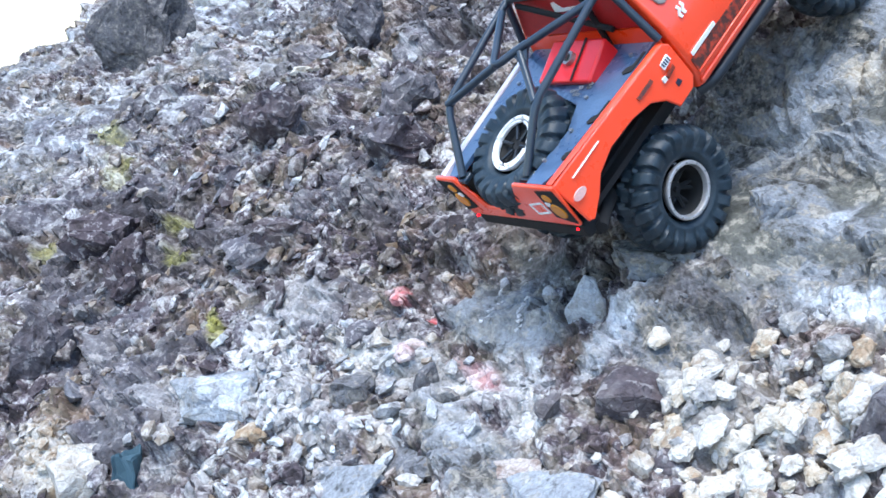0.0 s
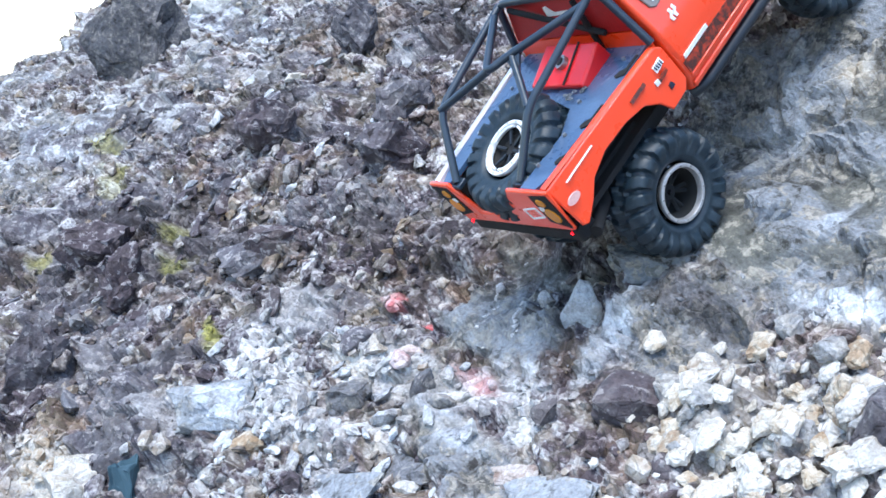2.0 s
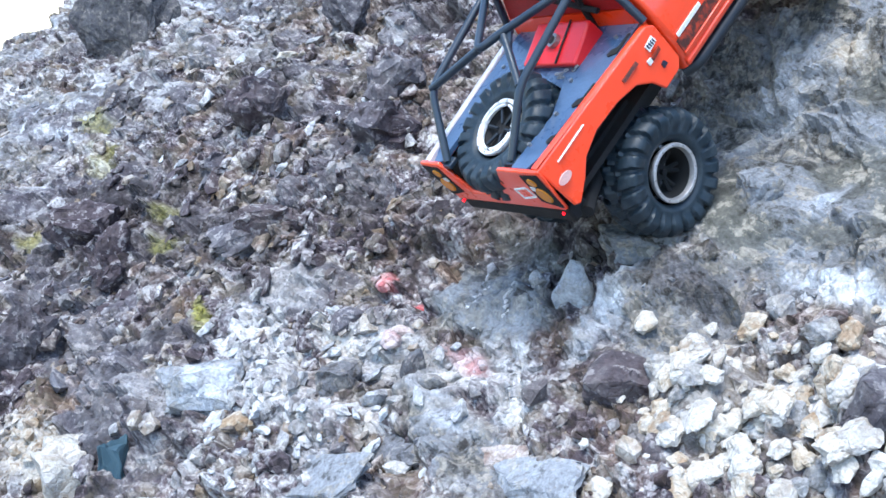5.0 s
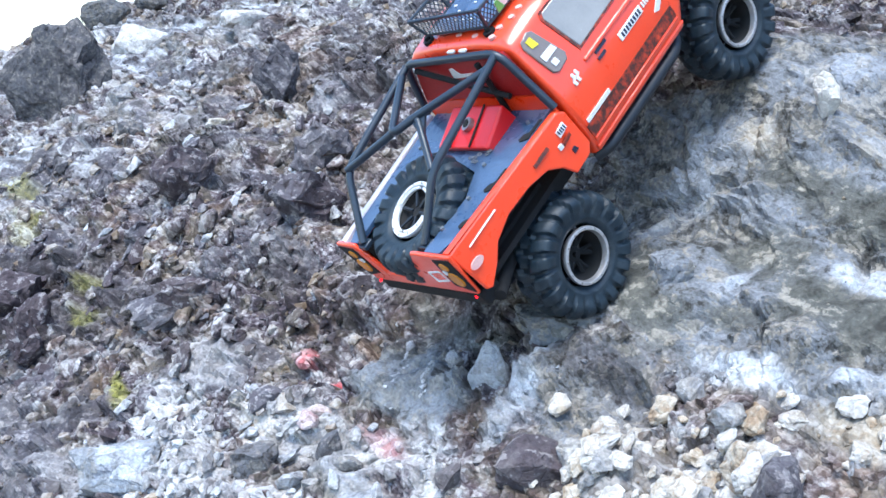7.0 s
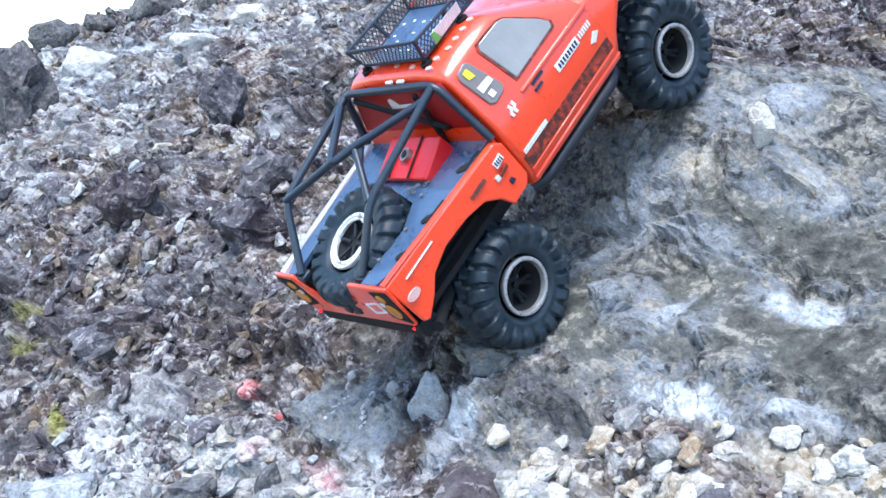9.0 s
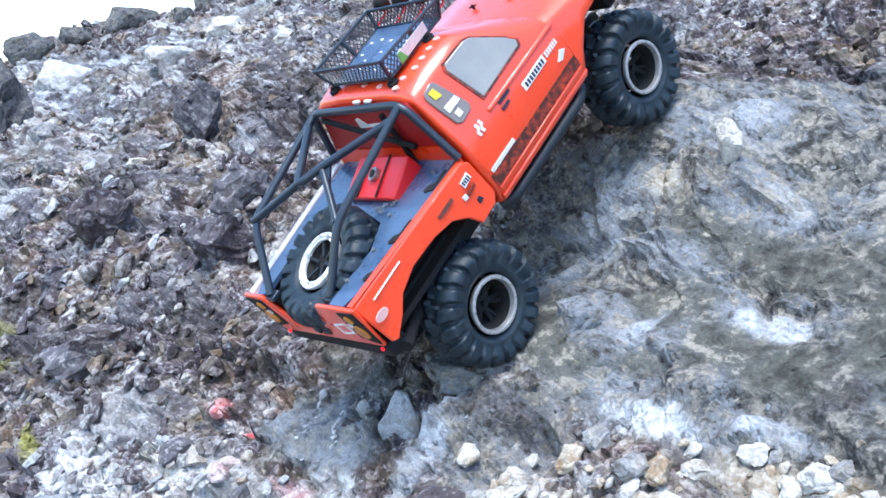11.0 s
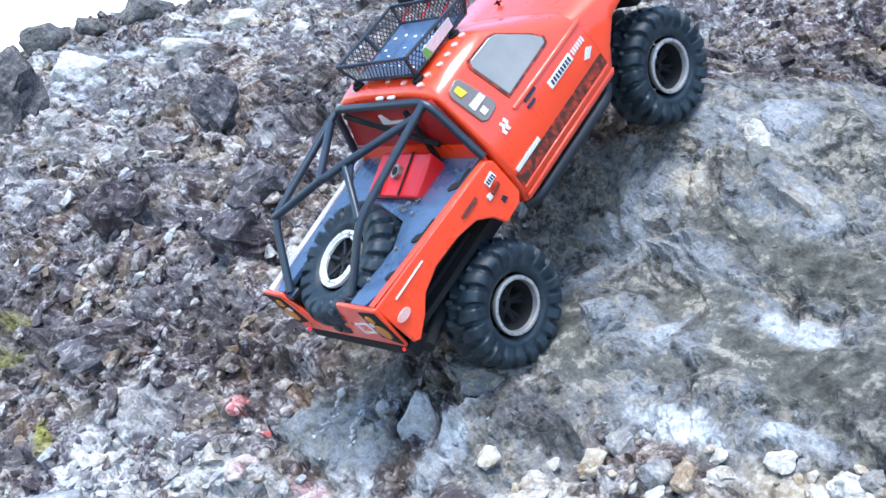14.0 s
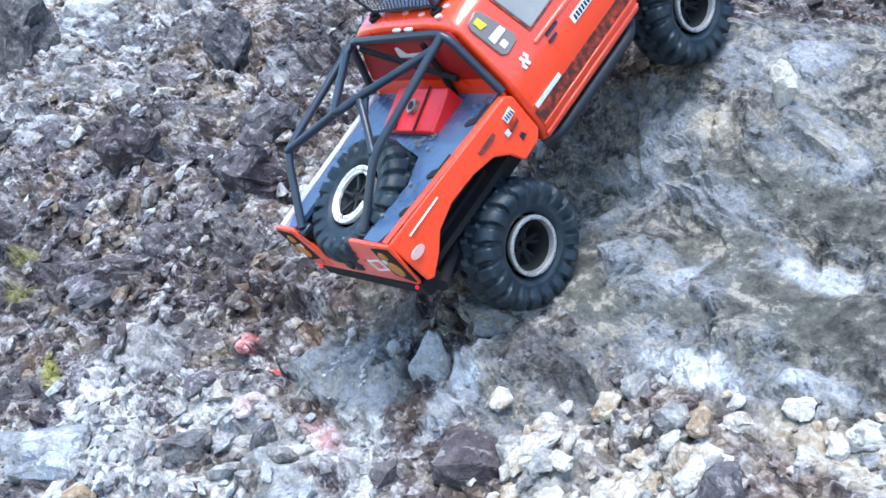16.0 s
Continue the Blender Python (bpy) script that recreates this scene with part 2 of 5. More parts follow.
WHEELS = [(0.78, 0.05), (-0.78, 0.05), (0.77, 3.18), (-0.77, 3.18)]   # contact points on the truck, decimetres


def hashed(ix, iy, k):
    v = np.sin(ix * 127.1 + iy * 311.7 + k * 74.7) * 43758.5453
    return v - np.floor(v)


def smooth(a, b, x):
    t = np.clip((x - a) / (b - a), 0, 1)
    return t * t * (3 - 2 * t)


def value_noise(x, y, k=0):
    ix, iy = np.floor(x), np.floor(y)
    fx, fy = x - ix, y - iy
    fx, fy = fx * fx * (3 - 2 * fx), fy * fy * (3 - 2 * fy)
    a, b = hashed(ix, iy, k), hashed(ix + 1, iy, k)
    c, d = hashed(ix, iy + 1, k), hashed(ix + 1, iy + 1, k)
    return (a + (b - a) * fx) * (1 - fy) + (c + (d - c) * fx) * fy


def fbm(x, y, k=0, octaves=4):
    return sum(value_noise(x * 2**o, y * 2**o, k + o) / 2**o for o in range(octaves)) / (2 - 2 ** (1 - octaves))


def facets(x, y, k, soft=15.0):
    """Broken blocks: each cell is a tilted flat piece with a height of its own. Gives height, tone and distance to the joint."""
    ix, iy = np.floor(x), np.floor(y)
    best, second = np.full(x.shape, 9.0), np.full(x.shape, 9.0)
    h, wsum, tone = np.zeros(x.shape), np.zeros(x.shape), np.zeros(x.shape)
    for dx in (-1, 0, 1):
        for dy in (-1, 0, 1):
            cx, cy = ix + dx, iy + dy
            px, py = cx + hashed(cx, cy, k), cy + hashed(cx, cy, k + 1)
            ox, oy = x - px, y - py
            d = np.hypot(ox, oy)
            hh = hashed(cx, cy, k + 2) + (hashed(cx, cy, k + 3) - 0.5) * 1.3 * ox + (hashed(cx, cy, k + 4) - 0.5) * 1.3 * oy
            w = np.exp(-soft * d)
            h, wsum = h + w * hh, wsum + w
            near = d < best
            second = np.where(near, best, np.minimum(second, d))
            tone = np.where(near, hashed(cx, cy, k + 5), tone)
            best = np.minimum(best, d)
    return h / wsum, tone, second - best


def blob(s, t, cs, ct, rs, rt, turn=0.0, soft=0.5):
    c, w = math.cos(radians(turn)), math.sin(radians(turn))
    a, b = (s - cs) * c + (t - ct) * w, -(s - cs) * w + (t - ct) * c
    d = np.hypot(a / rs, b / rt) + (fbm(s * 45, t * 45, 11) - 0.5) * 0.9
    return 1 - smooth(1 - soft, 1 + soft * 0.4, d)


def nearby(s, t):
    """One on the worked part of the slope, nought far from it."""
    return smooth(-1.2, -0.8, s) * smooth(3.1, 2.7, s) * smooth(-1.15, -0.85, t) * smooth(1.3, 1.1, t)


def zones(s, t):
    """How far each kind of rock, or painted shade and haze, holds at a place on the slope."""
    n = fbm(s * 14, t * 14, 3) - 0.5
    n2 = fbm(s * 50, t * 50, 5) - 0.5
    near = nearby(s, t)
    top = 0.3 - 0.8 * s + 4.0 * np.maximum(-s - 0.12, 0)
    slab = smooth(0.03, -0.03, s - (0.012 + 0.2 * t + 0.07 * n + 0.05 * n2)) * smooth(-0.07, -0.01, t - 0.1 * n) * smooth(0.03, -0.03, t - top + 0.16 * n + 0.06 * n2)
    slab = np.maximum(slab, blob(s, t, -0.08, -0.31, 0.12, 0.04, 10) * 0.9)
    slab = np.maximum(slab, blob(s, t, -0.15, -0.1, 0.07, 0.09, 20) * 0.85)
    slab = np.maximum(slab, blob(s, t, 0.045, -0.165, 0.1, 0.05, 8, 0.3))
    # haze up the far slope is painted as bluish and pale rock
    far = smooth(0.9, 1.6, s)
    slab = np.maximum(slab, 0.8 * far * smooth(-0.06, 0.1, fbm(s * 5, t * 8, 17, 4) - 0.5))

    def patches(rows, soft=0.5):
        out = np.zeros_like(s)
        for cs, ct, rs, rt, turn, v in rows:
            out = np.maximum(out, v * blob(s, t, cs, ct, rs, rt, turn, soft))
        return out

    pale = np.maximum(patches(PALE_SLAB), patches(PALE_GRAVEL))
    pale = np.maximum(pale, (0.4 + 0.45 * far) * smooth(0.17 - 0.17 * far, 0.32 - 0.06 * far, n2 + 0.6 * n) * (s > 0.1))
    cream, moss, olive, rust = patches(CREAM), patches(MOSS), patches(OLIVE), patches(RUST)
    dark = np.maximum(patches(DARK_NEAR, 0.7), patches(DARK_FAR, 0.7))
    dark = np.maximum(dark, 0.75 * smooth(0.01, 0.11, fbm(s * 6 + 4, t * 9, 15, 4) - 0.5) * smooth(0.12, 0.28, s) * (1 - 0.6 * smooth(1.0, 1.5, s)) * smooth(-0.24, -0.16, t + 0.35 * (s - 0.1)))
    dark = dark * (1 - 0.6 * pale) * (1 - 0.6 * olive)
    stain = np.maximum(0.85 * blob(s, t, 0.226, -0.197, 0.02, 0.012), 0.9 * blob(s, t, 0.165, -0.207, 0.018, 0.01))
    stain = np.maximum(stain, 0.45 * blob(s, t, 0.0, -0.237, 0.04, 0.016))
    slate = 0.75 * smooth(0.03, 0.1, fbm(s * 9 + 9, t * 12, 19, 4) - 0.5) * smooth(0.15, 0.3, s)
    out = {"slab": slab, "pale": pale, "cream": cream, "dark": dark, "moss": moss, "stain": stain, "olive": olive, "slate": slate, "rust": rust}
    out = {k: v * near for k, v in out.items()}
    out["dark"] = out["dark"] + 0.25 * (1 - near)
    out["crust"] = np.full(s.shape, 0.5)
    return out


# patches of one rock tone, some of them painted shade or haze: centre, half widths, turn, how strong
# the first patch lightens the mud's colour to offset the truck's shadow
PALE_SLAB = [(0.05, -0.168, 0.09, 0.042, 8, 0.3), (-0.072, 0.175, 0.04, 0.08, 0, 0.42), (-0.192, 0.075, 0.01, 0.032, 0, 0.5), (-0.295, 0.135, 0.045, 0.019, 0, 0.7), (-0.152, 0.338, 0.05, 0.045, 0, 0.3), (-0.273, 0.341, 0.03, 0.05, 0, 0.1),
             (-0.27, -0.014, 0.062, 0.02, 0, 0.9), (-0.1, -0.135, 0.018, 0.08, -6, 0.85), (-0.137, 0.066, 0.012, 0.02, 0, 0.3), (-0.19, -0.3, 0.05, 0.018, 0, 0.6), (-0.37, 0.02, 0.04, 0.014, 0, 0.6), (-0.03, 0.25, 0.03, 0.05, 0, 0.25)]
# the patch at 1.7, 0.42 is pale haze put into the colour
PALE_GRAVEL = [(0.282, -0.344, 0.1, 0.038, 10, 0.95), (0.2, -0.38, 0.08, 0.04, 0, 0.7), (0.1, -0.27, 0.11, 0.04, 0, 0.85), (-0.099, -0.245, 0.035, 0.03, 0, 0.95), (0.0, -0.25, 0.06, 0.035, 0, 0.92), (-0.04, -0.29, 0.05, 0.02, 0, 0.6), (-0.045, -0.215, 0.05, 0.025, 0, 0.75), (0.33, -0.27, 0.07, 0.035, 0, 0.45), (0.12, -0.37, 0.09, 0.03, 0, 0.55),
               (0.33, -0.47, 0.08, 0.02, 0, 0.45), (1.94, 0.3, 0.12, 0.055, 0, 0.85), (1.72, 0.65, 0.08, 0.04, 0, 0.75), (1.7, 0.42, 0.16, 0.05, 0, 0.5), (1.25, 0.1, 0.2, 0.03, 0, 0.35), (0.02, -0.4, 0.1, 0.025, 0, 0.5)]
# also paints the shade under the tail and right of the rear wheel
OLIVE = [(0.05, -0.168, 0.095, 0.048, 8, 0.4), (-0.035, -0.14, 0.05, 0.04, 0, 0.24), (-0.16, 0.005, 0.03, 0.03, 0, 0.8), (0.075, -0.085, 0.085, 0.025, 0, 0.75), (-0.1, 0.052, 0.035, 0.045, 0, 0.95), (-0.13, 0.012, 0.05, 0.024, 0, 0.85), (-0.262, 0.205, 0.13, 0.035, 0, 0.9),
         (-0.335, 0.085, 0.13, 0.042, 0, 0.95), (-0.42, 0.15, 0.07, 0.11, 0, 0.95), (-0.2, 0.12, 0.05, 0.045, 0, 0.85), (-0.38, 0.26, 0.08, 0.06, 0, 0.75), (-0.22, 0.04, 0.03, 0.02, 0, 0.75), (0.35, -0.55, 0.05, 0.03, 0, 0.6)]
CREAM = [(-0.3, -0.14, 0.1, 0.08, 0, 0.22), (-0.42, -0.02, 0.08, 0.03, 0, 0.6), (1.69, 0.64, 0.12, 0.03, 0, 0.6), (0.42, -0.61, 0.055, 0.05, 0, 0.65), (0.16, -0.3, 0.05, 0.02, 0, 0.45), (0.95, 0.16, 0.1, 0.03, 0, 0.35), (-0.12, 0.237, 0.022, 0.02, 0, 0.5), (-0.231, 0.266, 0.025, 0.014, 0, 0.25)]
RUST = [(0.467, -0.508, 0.06, 0.035, 0, 0.6), (0.16, -0.15, 0.04, 0.012, 0, 0.85), (1.12, 0.28, 0.24, 0.13, 0, 0.55), (0.55, 0.1, 0.12, 0.08, 0, 0.4), (1.4, 0.45, 0.22, 0.08, 0, 0.45), (0.12, -0.06, 0.06, 0.025, 0, 0.5), (-0.3, -0.05, 0.1, 0.025, 0, 0.4), (0.7, -0.2, 0.12, 0.05, 0, 0.3)]
# dark rock, plus painted shade beneath the truck and between the heaped stones
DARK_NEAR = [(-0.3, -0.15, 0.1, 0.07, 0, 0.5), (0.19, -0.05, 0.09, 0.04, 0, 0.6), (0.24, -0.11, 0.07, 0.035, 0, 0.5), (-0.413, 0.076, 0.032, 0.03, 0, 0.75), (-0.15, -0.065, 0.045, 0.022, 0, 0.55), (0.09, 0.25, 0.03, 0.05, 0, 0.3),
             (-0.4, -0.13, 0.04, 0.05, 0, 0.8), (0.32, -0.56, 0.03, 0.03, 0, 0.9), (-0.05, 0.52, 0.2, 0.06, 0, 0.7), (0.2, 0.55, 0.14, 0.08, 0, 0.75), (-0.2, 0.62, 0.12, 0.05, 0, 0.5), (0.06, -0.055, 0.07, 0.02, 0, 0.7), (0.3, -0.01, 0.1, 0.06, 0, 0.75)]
DARK_FAR = [(0.607, 0.02, 0.1, 0.07, 0, 0.9), (0.93, -0.024, 0.11, 0.07, 0, 0.8), (0.571, -0.244, 0.08, 0.035, 0, 0.8), (0.92, -0.36, 0.1, 0.05, 0, 0.8), (0.74, -0.385, 0.06, 0.045, 0, 0.75), (0.694, -0.54, 0.075, 0.07, 0, 0.95),
            (0.547, -0.2, 0.08, 0.035, 0, 0.75), (0.45, -0.42, 0.06, 0.04, 0, 0.5), (0.42, -0.11, 0.08, 0.045, 0, 0.75), (1.2, 0.33, 0.12, 0.06, 0, 0.6), (1.02, 0.27, 0.08, 0.06, 0, 0.6), (0.75, 0.14, 0.1, 0.07, 0, 0.5), (1.5, 0.5, 0.16, 0.06, 0, 0.4)]
MOSS = [(0.4, -0.362, 0.02, 0.009, 20, 0.8), (0.38, -0.368, 0.01, 0.013, 0, 0.6), (0.425, -0.355, 0.012, 0.008, 0, 0.5), (1.084, -0.25, 0.065, 0.04, 0, 0.38), (0.76, -0.27, 0.045, 0.03, 0, 0.4), (0.66, -0.315, 0.04, 0.022, 0, 0.4), (1.3, -0.2, 0.06, 0.03, 0, 0.45), (0.95, -0.44, 0.03, 0.02, 0, 0.4)]


def truck_to_slope(x, y):
    v = (np.array(AXLE_X) * x + np.array(AXLE_Y) * y) * 0.1 + np.array(TRUCK_FOOT) - np.array(FOOT)
    return float(v @ ALONG), float(v @ UPHILL), float(v @ OUT)


def ground(s, t, detail=True):
    """Height of the rock above the slope's plane, and the tone of its blocks."""
    sc, tc = np.clip(s, -1.0, 2.6), np.clip(t, -1.0, 1.2)
    h = -0.031 + 0.0772 * sc - 0.216 * tc + 0.022 * sc**2 - 0.08 * sc * tc - 0.005 * tc**2
    edge = np.maximum(s - (2.16 + 0.2 * smooth(-0.02, 0.12, t) - 0.3 * smooth(0.62, 0.78, t) + 0.3 * smooth(0.78, 0.9, t)), 0)
    h = h - 1.3 * edge / (1 + 0.004 * edge)
    h = h + 0.024 * nearby(s, t) * (fbm(s * 2.2, t * 2.2, 20, 3) - 0.5)
    zz = zones(s, t)
    sl, ol = zz["slab"], zz["olive"]
    quiet = np.zeros_like(s)
    for wx, wy in WHEELS:
        ws, wt, wh = truck_to_slope(wx, wy)
        d = np.hypot(s - ws, t - wt)
        k = np.exp(-((d / (0.075 if wy < 1 else 0.15)) ** 2))
        h = h * (1 - k) + k * (wh - 0.006)
        quiet = np.maximum(quiet, np.exp(-((d / 0.045) ** 2)))
    tone = np.full(s.shape, 0.5)
    if detail:
        wx, wy = (fbm(s * 9, t * 9, 31, 3) - 0.5) * 0.09, (fbm(s * 9, t * 9, 37, 3) - 0.5) * 0.09
        u, v = s + wx, t + wy
        a, ta, ja = facets(u * 8, v * 10, 40)
        b, tb, jb = facets(u * 24 + 3.1, v * 30, 50, 24.0)
        c, tcn, jc = facets(u * 62 + 1.7, v * 75, 60, 24.0)
        te = facets(u * 150, v * 170 + 0.3, 70)[1]
        near = nearby(s, t)
        amp = (1 - 0.85 * quiet) * near
        calm = np.clip(1 - 0.85 * ol * (1 - 0.3 * sl), 0, 1)
        dome = smooth(0.0, 0.75, ja) * ta
        h = h + amp * calm * ((a - 0.5) * 0.032 * (1 - 0.3 * sl) + 0.022 * (dome - 0.25) * (1 - sl) + (b - 0.5) * 0.019 * (1 - 0.5 * sl) + (c - 0.5) * 0.008 * (1 - 0.85 * sl))
        h = h - (1 - quiet) * near * calm * (1 - 0.85 * sl) * (0.005 * smooth(0.12, 0.0, jb) + 0.0022 * smooth(0.15, 0, jc))
        # plates of the slab, broken off along uneven joints
        pl, tp, jp = facets(u * 6.5 + 2.3, v * 5.2 + 0.7, 130, 16.0)
        h = h + amp * sl * calm * (0.03 * (pl - 0.5) - 0.006 * smooth(0.09, 0.0, jp))
        # flaking crust: shallow terraces with ragged edges
        q = 7 * fbm(u * 7 + 5, v * 9, 110, 6)
        lev = np.floor(q)
        step = lev + smooth(0.72, 1.0, q - lev)
        h = h + 0.0065 * amp * np.maximum(sl * calm, 0.35 * ol) * (step - 3.5)
        zz["crust"] = 0.5 * (1 - near) + near * np.clip(0.45 * hashed(step.round(), lev * 0 + 3, 7) + 0.2 * tp + 0.5 * fbm(s * 22, t * 22, 120, 5) - 0.08, 0, 1)
        # crumbling lumps: rough at every scale
        rough = np.abs(fbm(u * 48, v * 52, 80, 3) - 0.5) * 2
        soft = 1 - 0.6 * smooth(0.4, 0.9, s)
        h = h + amp * calm * (0.012 * (rough - 0.25) * (1 - 0.35 * sl) + 0.002 * (fbm(s * 110, t * 120, 85, 1) - 0.5)) * soft
        tone = np.clip(0.3 * ta + 0.35 * tb + 0.25 * tcn + 0.1 * te - 0.03, 0, 1)
        # crevice shade goes into the tone: darker where the roughness dips
        tone = np.clip(tone - 0.22 * (smooth(0.1, 0.0, rough) - 0.2), 0, 1) * near + 0.45 * (1 - near)
    return h, tone, zz


def lay(s, t, h):
    """Slope coordinates to the world; far up and far down the slope levels out."""
    rise = UPHILL[2]
    z = np.where(t > 1.6, 1.6 + 1.2 * np.tanh((t - 1.6) / 1.2), np.where(t < -1.3, -1.3 - 0.5 * np.tanh((-1.3 - t) / 0.5), t)) * rise
    p = np.array(FOOT) + s[..., None] * ALONG + t[..., None] * LEVEL + h[..., None] * OUT
    p[..., 2] += z
    return p


def axis(stops):
    """Grid lines that run with the given spacing up to each stop."""
    out = [stops[0][0]]
    for (a, da), (b, db) in zip(stops, stops[1:]):
        while out[-1] < b - 1e-9:
            f = (out[-1] - a) / (b - a)
            out.append(min(b, out[-1] + da + (db - da) * f))
    return np.array(out)


def mesh_with(name, verts, faces, attrs, smooth_shade=True):
    me = bpy.data.meshes.new(name)
    me.from_pydata(verts if isinstance(verts, list) else verts.tolist(), [], faces if isinstance(faces, list) else faces.tolist())
    for key, val in attrs.items():
        at = me.attributes.new(key, "FLOAT", "POINT")
        at.data.foreach_set("value", np.asarray(val, np.float32).ravel())
    if smooth_shade:
        me.polygons.foreach_set("use_smooth", np.ones(len(me.polygons), bool))
    return me


def build_ground():
    gs = axis([(-400, 120), (-60, 30), (-6, 1.5), (-1.2, 0.06), (-0.6, 0.0034), (0.6, 0.0034), (1.4, 0.006), (2.45, 0.008), (2.75, 0.012), (3.1, 0.08), (8, 2), (60, 30), (400, 120)])
    gt = axis([(-400, 120), (-60, 30), (-6, 1.5), (-1.2, 0.06), (-0.72, 0.0036), (0.5, 0.0034), (1.0, 0.006), (1.3, 0.03), (6, 1.5), (60, 30), (400, 120)])
    S, T = np.meshgrid(gs, gt, indexing="ij")
    h, tone, zz = ground(S, T)
    P = lay(S, T, h)
    n, m = S.shape
    i = np.arange(n * m).reshape(n, m)
    faces = np.stack([i[:-1, :-1], i[:-1, 1:], i[1:, 1:], i[1:, :-1]], -1).reshape(-1, 4)
    me = mesh_with("ground", P.reshape(-1, 3), faces, {"cell": tone, **zz}, False)
    me.materials.append(ROCK)
    ob = new("ground", me)
    tagged(ob, "steep slope of broken purple-grey and pale blue-grey rock", "rock slope", kind="structure")
    return ob


build_ground()

# ---- loose stones ----


def hull(seed, n=13, flat=0.7, long=1.3, point=0.0, block=False):
    """An angular broken stone about 1 across, lying on z = 0."""
    rng = random.Random(seed)
    bm = bmesh.new()
    if block:
        for k in range(8):
            at = [((k >> j & 1) - 0.5) * rng.uniform(0.55, 1.05) + rng.uniform(-0.14, 0.14) for j in range(3)]
            bm.verts.new((at[0] * long, at[1], at[2] * flat))
        n = 9
    for _ in range(n):
        v = Vector((rng.gauss(0, 1), rng.gauss(0, 1), rng.gauss(0, 1))).normalized() * rng.uniform(0.8, 1.05)
        v = Vector((v.x * 0.5 * long, v.y * 0.5, v.z * 0.5 * flat))
        if v.z > 0:
            v.x *= 1 - point * v.z * 2 / flat
            v.y *= 1 - point * v.z * 2 / flat
        bm.verts.new(v)
    res = bmesh.ops.convex_hull(bm, input=bm.verts)
    bmesh.ops.delete(bm, geom=[g for g in res["geom_interior"] if isinstance(g, bmesh.types.BMVert)], context="VERTS")
    low = min(v.co.z for v in bm.verts)
    for v in bm.verts:
        v.co.z -= low
    return bm


def stone_mesh(name, seed, attrs, rounds=1, worn_round=0, rough=1.0, **kw):
    """A hull with chipped edges and rough, crumbling faces."""
    bm = hull(seed, **kw)
    bmesh.ops.bevel(bm, geom=bm.edges[:], offset=0.03, segments=1, affect="EDGES", clamp_overlap=True)
    bmesh.ops.triangulate(bm, faces=bm.faces[:])
    if rounds:
        bmesh.ops.subdivide_edges(bm, edges=bm.edges[:], cuts=rounds, use_grid_fill=True)
        for _ in range(worn_round):
            bmesh.ops.smooth_vert(bm, verts=bm.verts[:], factor=0.5, use_axis_x=True, use_axis_y=True, use_axis_z=True)
        for v in bm.verts:
            d = noise.noise_vector(v.co * 3.1 + Vector((seed, 0, 0))) * 0.09 + noise.noise_vector(v.co * 9 + Vector((seed, 3, 0))) * 0.035
            v.co += d * rough
            v.co += v.co.normalized() * (abs(noise.noise(v.co * 7 + Vector((0, seed, 0)))) - 0.2) * 0.12 * (rough - 0.6)
    me = bpy.data.meshes.new(name)
    bm.to_mesh(me)
    bm.free()
    n = len(me.vertices)
    for key in ("cell", "slab", "pale", "cream", "dark", "moss", "stain", "olive", "slate", "rust", "crust"):
        at = me.attributes.new(key, "FLOAT", "POINT")
        at.data.foreach_set("value", np.full(n, attrs.get(key, 0.5 if key in ("cell", "crust") else 0.0), np.float32))
    me.materials.append(ROCK)
    return me


def seat(s, t, sink=0.0, turn=0.0, tilt=(0, 0), size=(1, 1, 1), upright=False):
    """The pose of a stone lying on the slope."""
    h = float(ground(np.array([s]), np.array([t]))[0][0])
    p = lay(np.array([s]), np.array([t]), np.array([h - sink]))[0]
    frame_m = Matrix((ALONG, UPHILL, OUT)).transposed().to_4x4()
    if upright:
        frame_m = Matrix.Identity(4)
        p = p + np.array((0, 0.32 * size[1], -0.3 * sink))
    up = Matrix.Translation(p) @ frame_m @ pose(0, 0, 0, tilt[0], tilt[1], turn)
    return up @ Matrix.Diagonal((*size, 1))


def stone(name, me, m, label, category="stone", group=""):
    ob = new(name, me)
    ob.matrix_world = m
    return tagged(ob, label, category, group)


FLAT = ("flat_stone", "red_stained_stone", "flat_rock")
BLOCKS = ("white_boulder", "grey_block", "grey_crag", "slate_block", "cream_block", "flat_rock")
SUNK = {"bone_shaped_stone": 0.03, "dark_boulder": 0.1, "pointed_stone": 0.12, "flat_rock": 0.55, "slate_block": 0.45, "grey_crag": 0.45, "cream_block": 0.35}
# dark blue of a shaded gap, put into a block's colour
TEAL = worn("teal_gap_shade", (0.03, 0.07, 0.095), (0.08, 0.13, 0.16), 0.7, amount=0.5, scale=40)


